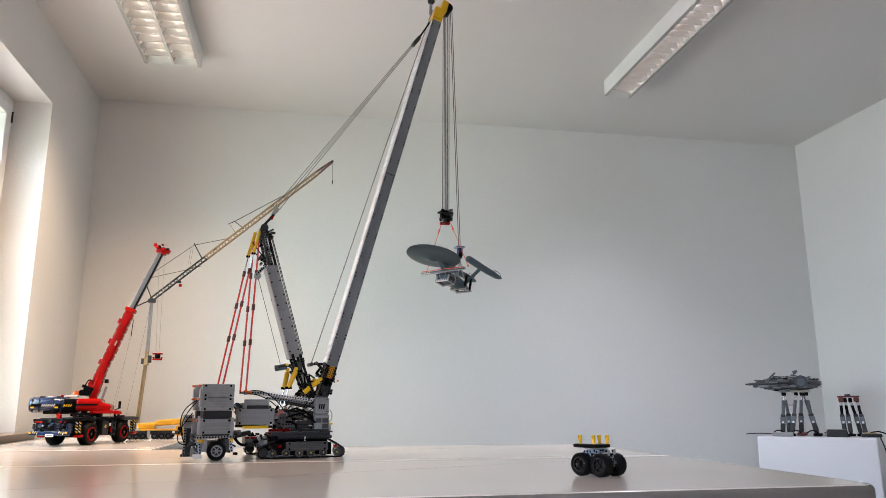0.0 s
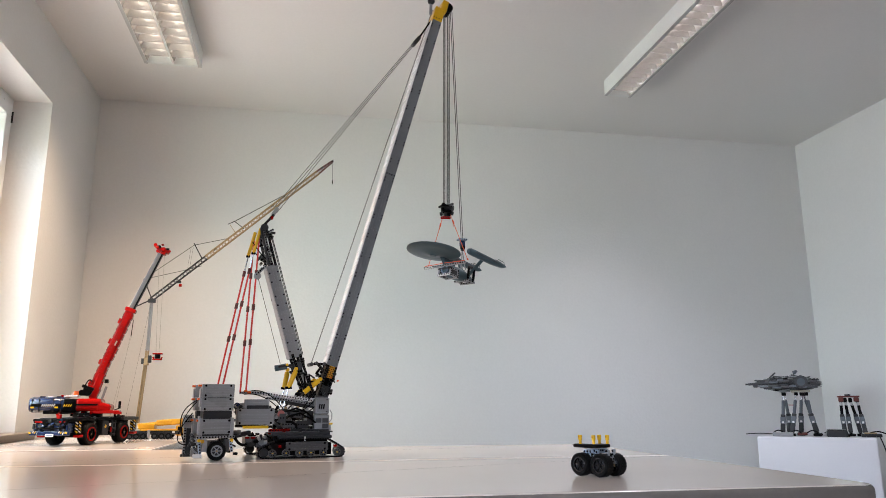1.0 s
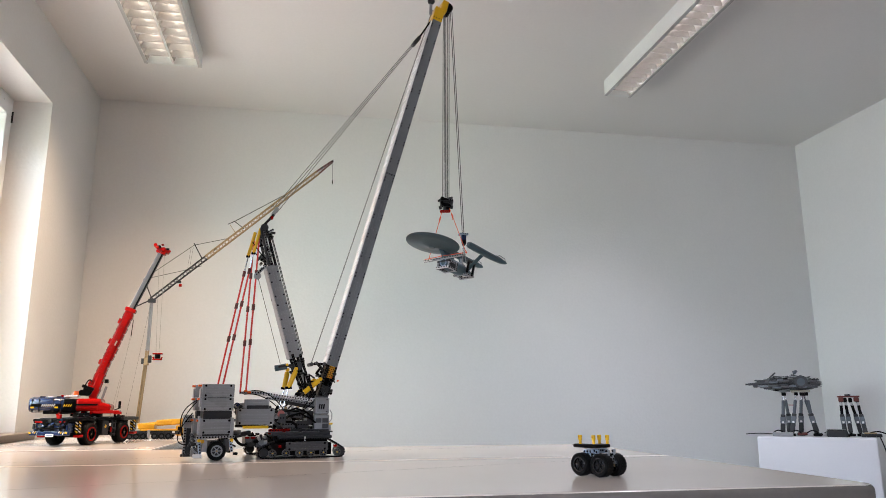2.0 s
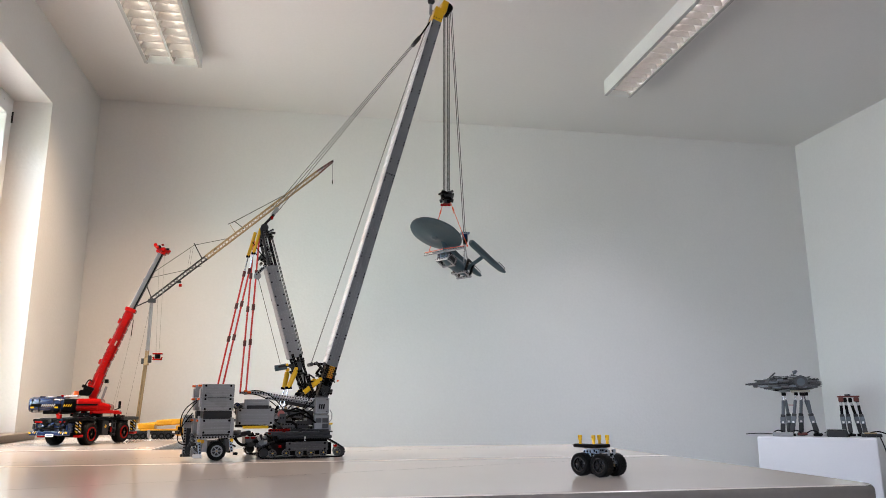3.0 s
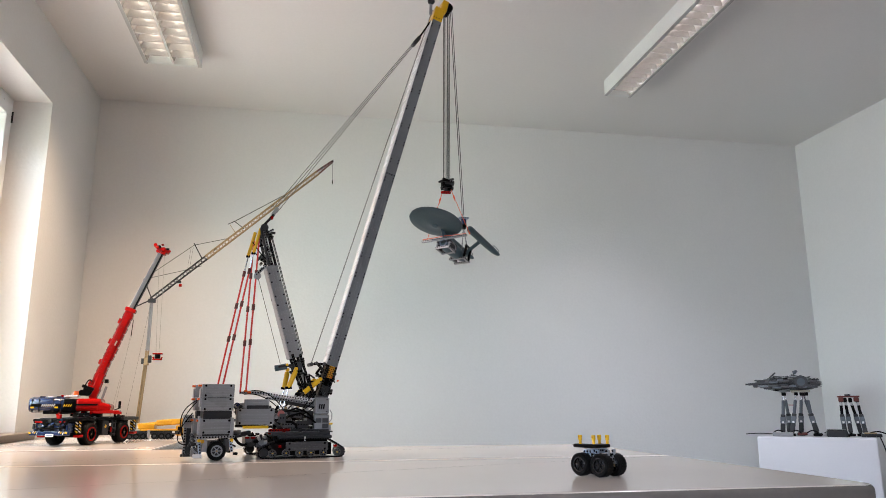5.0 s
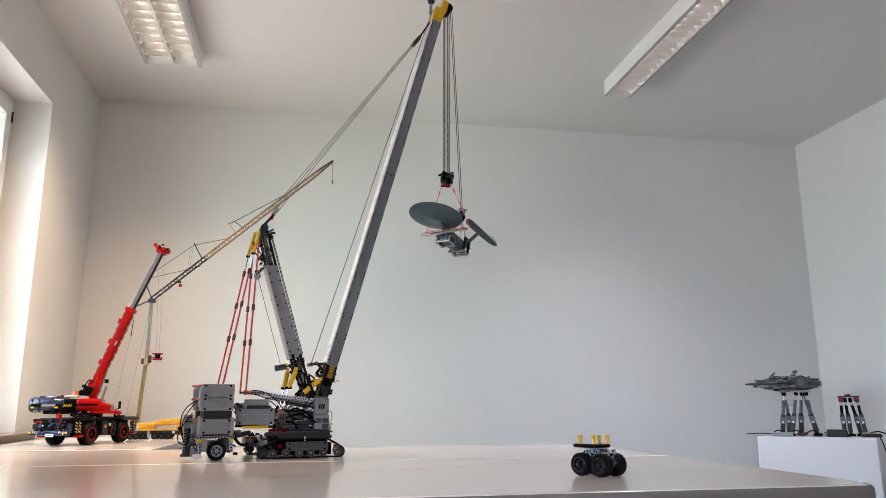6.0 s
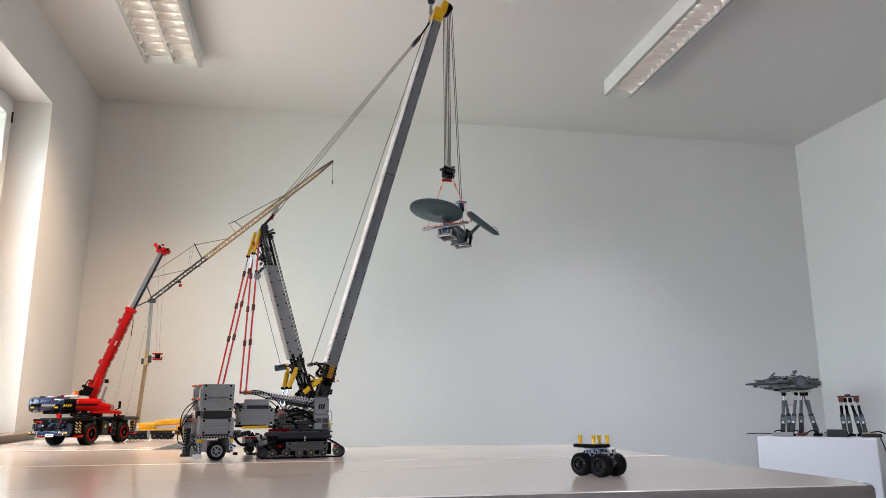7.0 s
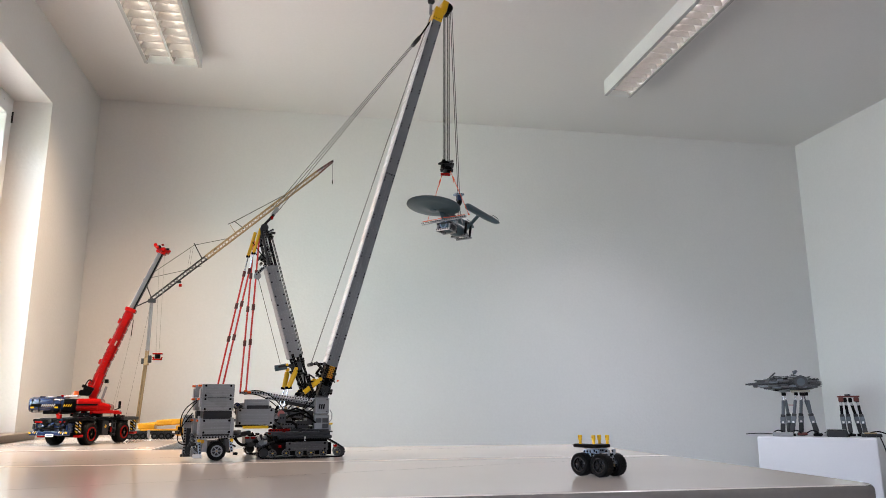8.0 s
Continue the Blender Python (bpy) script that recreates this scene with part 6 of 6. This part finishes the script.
def leg(parent, hip, knee, foot, thick, dark):
    """A jointed leg: hip ball, chromed rods, hydraulic tubes, a boxy shin and a foot."""
    hip, knee, foot = Vector(hip), Vector(knee), Vector(foot)
    upper = part("leg_rod", cyl(B(), hip, hip.lerp(knee, 0.35), 0.008, 10), CHROME if not dark else STEEL, parent, "pale steel rod")
    part("hip_joint", box(B(), hip, (0.020, 0.020, 0.028), bevel=0.006), BLACK, upper)
    part("leg_tube", cyl(B(), hip.lerp(knee, 0.3), knee, thick * 0.55, 12), BLACK if dark else STRUT, upper, smooth=True)
    shin = part("shin", bar(B(), knee + (knee - foot).normalized() * 0.012, foot.lerp(knee, 0.18), thick * 1.7, thick * 1.6, bevel=0.005), DARK, parent, "dark grey boxy shin")
    part("shin_cover", bar(B(), knee.lerp(foot, 0.02), knee.lerp(foot, 0.38), thick * 1.85, thick * 1.75, bevel=0.004), STRUT, shin)
    part("motor_sticker", box(B(), knee.lerp(foot, 0.30) + Vector((0, -thick * 0.95, 0)), (0.011, 0.003, 0.011), bevel=0.0005), WHITE, shin, "small white sticker")
    part("ankle", bar(B(), foot.lerp(knee, 0.20), foot, thick * 1.1, thick * 1.1, bevel=0.003), BLACK, shin)
    part("foot", box(B(), foot + Vector((0, 0, 0.008)), (0.044, 0.055, 0.014), bevel=0.004), BLACK, shin)
    return shin


for hip, knee, foot in (((0.012, -0.05, 0.245), (-0.001, -0.05, 0.112), (-0.012, -0.05, 0.0)), ((0.016, 0.05, 0.245), (0.028, 0.05, 0.116), (0.022, 0.05, 0.0)),
                        ((0.080, -0.05, 0.245), (0.058, -0.05, 0.116), (0.036, -0.06, 0.0)), ((0.110, 0.03, 0.245), (0.096, 0.03, 0.118), (0.088, 0.03, 0.0)),
                        ((0.135, -0.05, 0.245), (0.150, -0.05, 0.118), (0.172, -0.05, 0.0)), ((0.122, 0.05, 0.245), (0.150, 0.06, 0.116), (0.180, 0.05, 0.0))):
    leg(walker, hip, knee, foot, 0.0165, False)
part("hip_plate", box(B(), (0.105, -0.02, 0.258), (0.105, 0.13, 0.013), bevel=0.003), CREAM, walker, "cream hip plate")
part("hip_plate", box(B(), (0.012, -0.02, 0.258), (0.040, 0.12, 0.013), bevel=0.003), GREY, walker)
part("red_laser", cyl(B(), (0.035, -0.08, 0.178), (0.060, -0.08, 0.178), 0.0022, 6), RED, walker, "thin red rod")
part("front_foot_plate", box(B(), (-0.01, -0.11, 0.012), (0.11, 0.06, 0.022), bevel=0.003), GREY, walker, "light grey foot plate")
part("red_ankle", box(B(), (0.095, -0.06, 0.014), (0.05, 0.04, 0.016), bevel=0.003), MAROON, walker)
for k in range(4):
    part("ankle_hose", tube(B(), curve((-0.06 + 0.09 * k, -0.06, 0.02), (0.0 + 0.09 * k, -0.09, 0.018), -0.014, 8), 0.0035), BLACK, walker, "black cable")
part("trailing_cable", tube(B(), curve((-0.21, -0.1, 0.010), (-0.06, -0.09, 0.012), -0.004, 8), 0.003), BLACK, walker, "black cable")

legs = thing("robot_leg_base", CORNER @ pose(0.172, 0, 0), "black and grey robot legs without a body on top", "toy walker")
part("leg_beam", box(B(), (0.024, -0.04, 0.225), (0.112, 0.05, 0.010), bevel=0.003), MAROON, legs, "dark red top plate")
part("leg_beam_end", box(B(), (0.020, -0.06, 0.234), (0.03, 0.03, 0.008), bevel=0.002), DARK, legs)
for hip, knee, foot in (((-0.018, -0.06, 0.205), (-0.018, -0.06, 0.115), (-0.012, -0.07, 0.0)), ((0.010, 0.02, 0.205), (0.016, 0.02, 0.115), (0.022, 0.02, 0.0)),
                        ((0.036, 0.02, 0.205), (0.056, 0.02, 0.115), (0.074, 0.02, 0.0)), ((0.066, -0.06, 0.205), (0.078, -0.06, 0.115), (0.092, -0.07, 0.0))):
    leg(legs, hip, knee, foot, 0.0145, True)
for s in (-0.022, 0.055):
    part("red_shoulder", box(B(), (s + 0.006, -0.065, 0.208), (0.026, 0.024, 0.024), bevel=0.004), MAROON, legs)
part("foot_plate", box(B(), (0.115, -0.09, 0.010), (0.10, 0.06, 0.018), bevel=0.003), DARK, legs)
part("tan_pad", box(B(), (0.110, -0.10, 0.022), (0.06, 0.03, 0.008), bevel=0.002), TAN, legs)
part("ankle_hose", tube(B(), curve((0.10, -0.11, 0.02), (0.185, -0.10, 0.02), -0.012, 8), 0.004), BLACK, legs, "black cable")
battery = thing("battery_box", CORNER @ pose(0.116, -0.10, 0), "flat grey battery box lying on the cabinet", "battery box")
part("case", box(B(), (0, 0, 0.018), (0.106, 0.08, 0.036), bevel=0.006), DARK, battery)
part("lid", box(B(), (0, 0, 0.038), (0.098, 0.072, 0.006), bevel=0.002), DARK, battery)
# ---------------------------------------------------------------- motion
def motions():
    # seconds; beam centre x, z; yaw, nose-up pitch, roll of the load; hook x, z; tail block x, z
    rows = [(0.0, 0.4527, 1.3399, -139.9, 14.2, 0.463, 1.532, 0.526, 1.430),
            (0.7, 0.4575, 1.3539, -142.7, 11.3, 0.466, 1.547, 0.533, 1.450),
            (1.4, 0.4588, 1.3708, -144.8, 8.9, 0.466, 1.562, 0.538, 1.470),
            (1.7, 0.4550, 1.3785, -145.8, 9.4, 0.463, 1.569, 0.539, 1.478),
            (2.8, 0.4562, 1.4060, -144.8, 25.4, 0.466, 1.595, 0.544, 1.478),
            (3.0, 0.4581, 1.4109, -144.1, 25.6, 0.466, 1.600, 0.545, 1.482),
            (3.7, 0.4553, 1.4274, -141.6, 24.7, 0.464, 1.617, 0.542, 1.503),
            (4.5, 0.4535, 1.4440, -138.9, 21.6, 0.466, 1.635, 0.541, 1.525),
            (4.7, 0.4560, 1.4486, -138.2, 20.9, 0.467, 1.639, 0.541, 1.530),
            (5.8, 0.4567, 1.4741, -134.8, 17.2, 0.467, 1.664, 0.537, 1.561),
            (6.0, 0.4557, 1.4789, -134.4, 16.4, 0.466, 1.669, 0.535, 1.568),
            (6.5, 0.4559, 1.4899, -134.8, 14.1, 0.466, 1.679, 0.533, 1.583),
            (7.0, 0.4611, 1.5004, -135.6, 12.2, 0.471, 1.690, 0.533, 1.597),
            (7.5, 0.4598, 1.5115, -136.9, 9.9, 0.470, 1.701, 0.528, 1.612),
            (8.0, 0.4548, 1.5216, -138.3, 7.7, 0.466, 1.712, 0.525, 1.626)]
    load, hooks, slings, tails, r1t, r1l, r2t, r2l = [], [], [], [], [], [], [], []
    for t, x, z, yaw, pitch, hx, hz, tx, tz in rows:
        load.append((t, pose(x, DEPTH, z, -1, -pitch, yaw)))
        hooks.append((t, pose(hx, DEPTH, hz - 0.009, 3, -4, yaw + 150)))
        slings.append((t, pose(hx, DEPTH, hz - 0.001, 0, math.degrees(math.atan2(hx - x, 0.19)) * 0.5, yaw)))
        h, q = Vector((hx, DEPTH, hz + 0.014)), Vector((tx, 2.49, tz + 0.012))
        tails.append((t, pose(tx, 2.49, tz, 0, 0, yaw + 150)))
        r1t.append((t, basis(TOP1, h, (0, 1, 0))))
        r1l.append((t, basis(h, TOP1, (0, 1, 0))))
        r2t.append((t, basis(TOP2, q, (0, 1, 0))))
        r2l.append((t, basis(q, TOP2, (0, 1, 0))))
    for thing_moved, path in ((ship, load), (cradle, load), (hook, hooks), (sling, slings), (tail, tails), (rope_main_top, r1t), (rope_main_low, r1l), (rope_tail_top, r2t), (rope_tail_low, r2l)):
        walk(thing_moved, path)


motions()
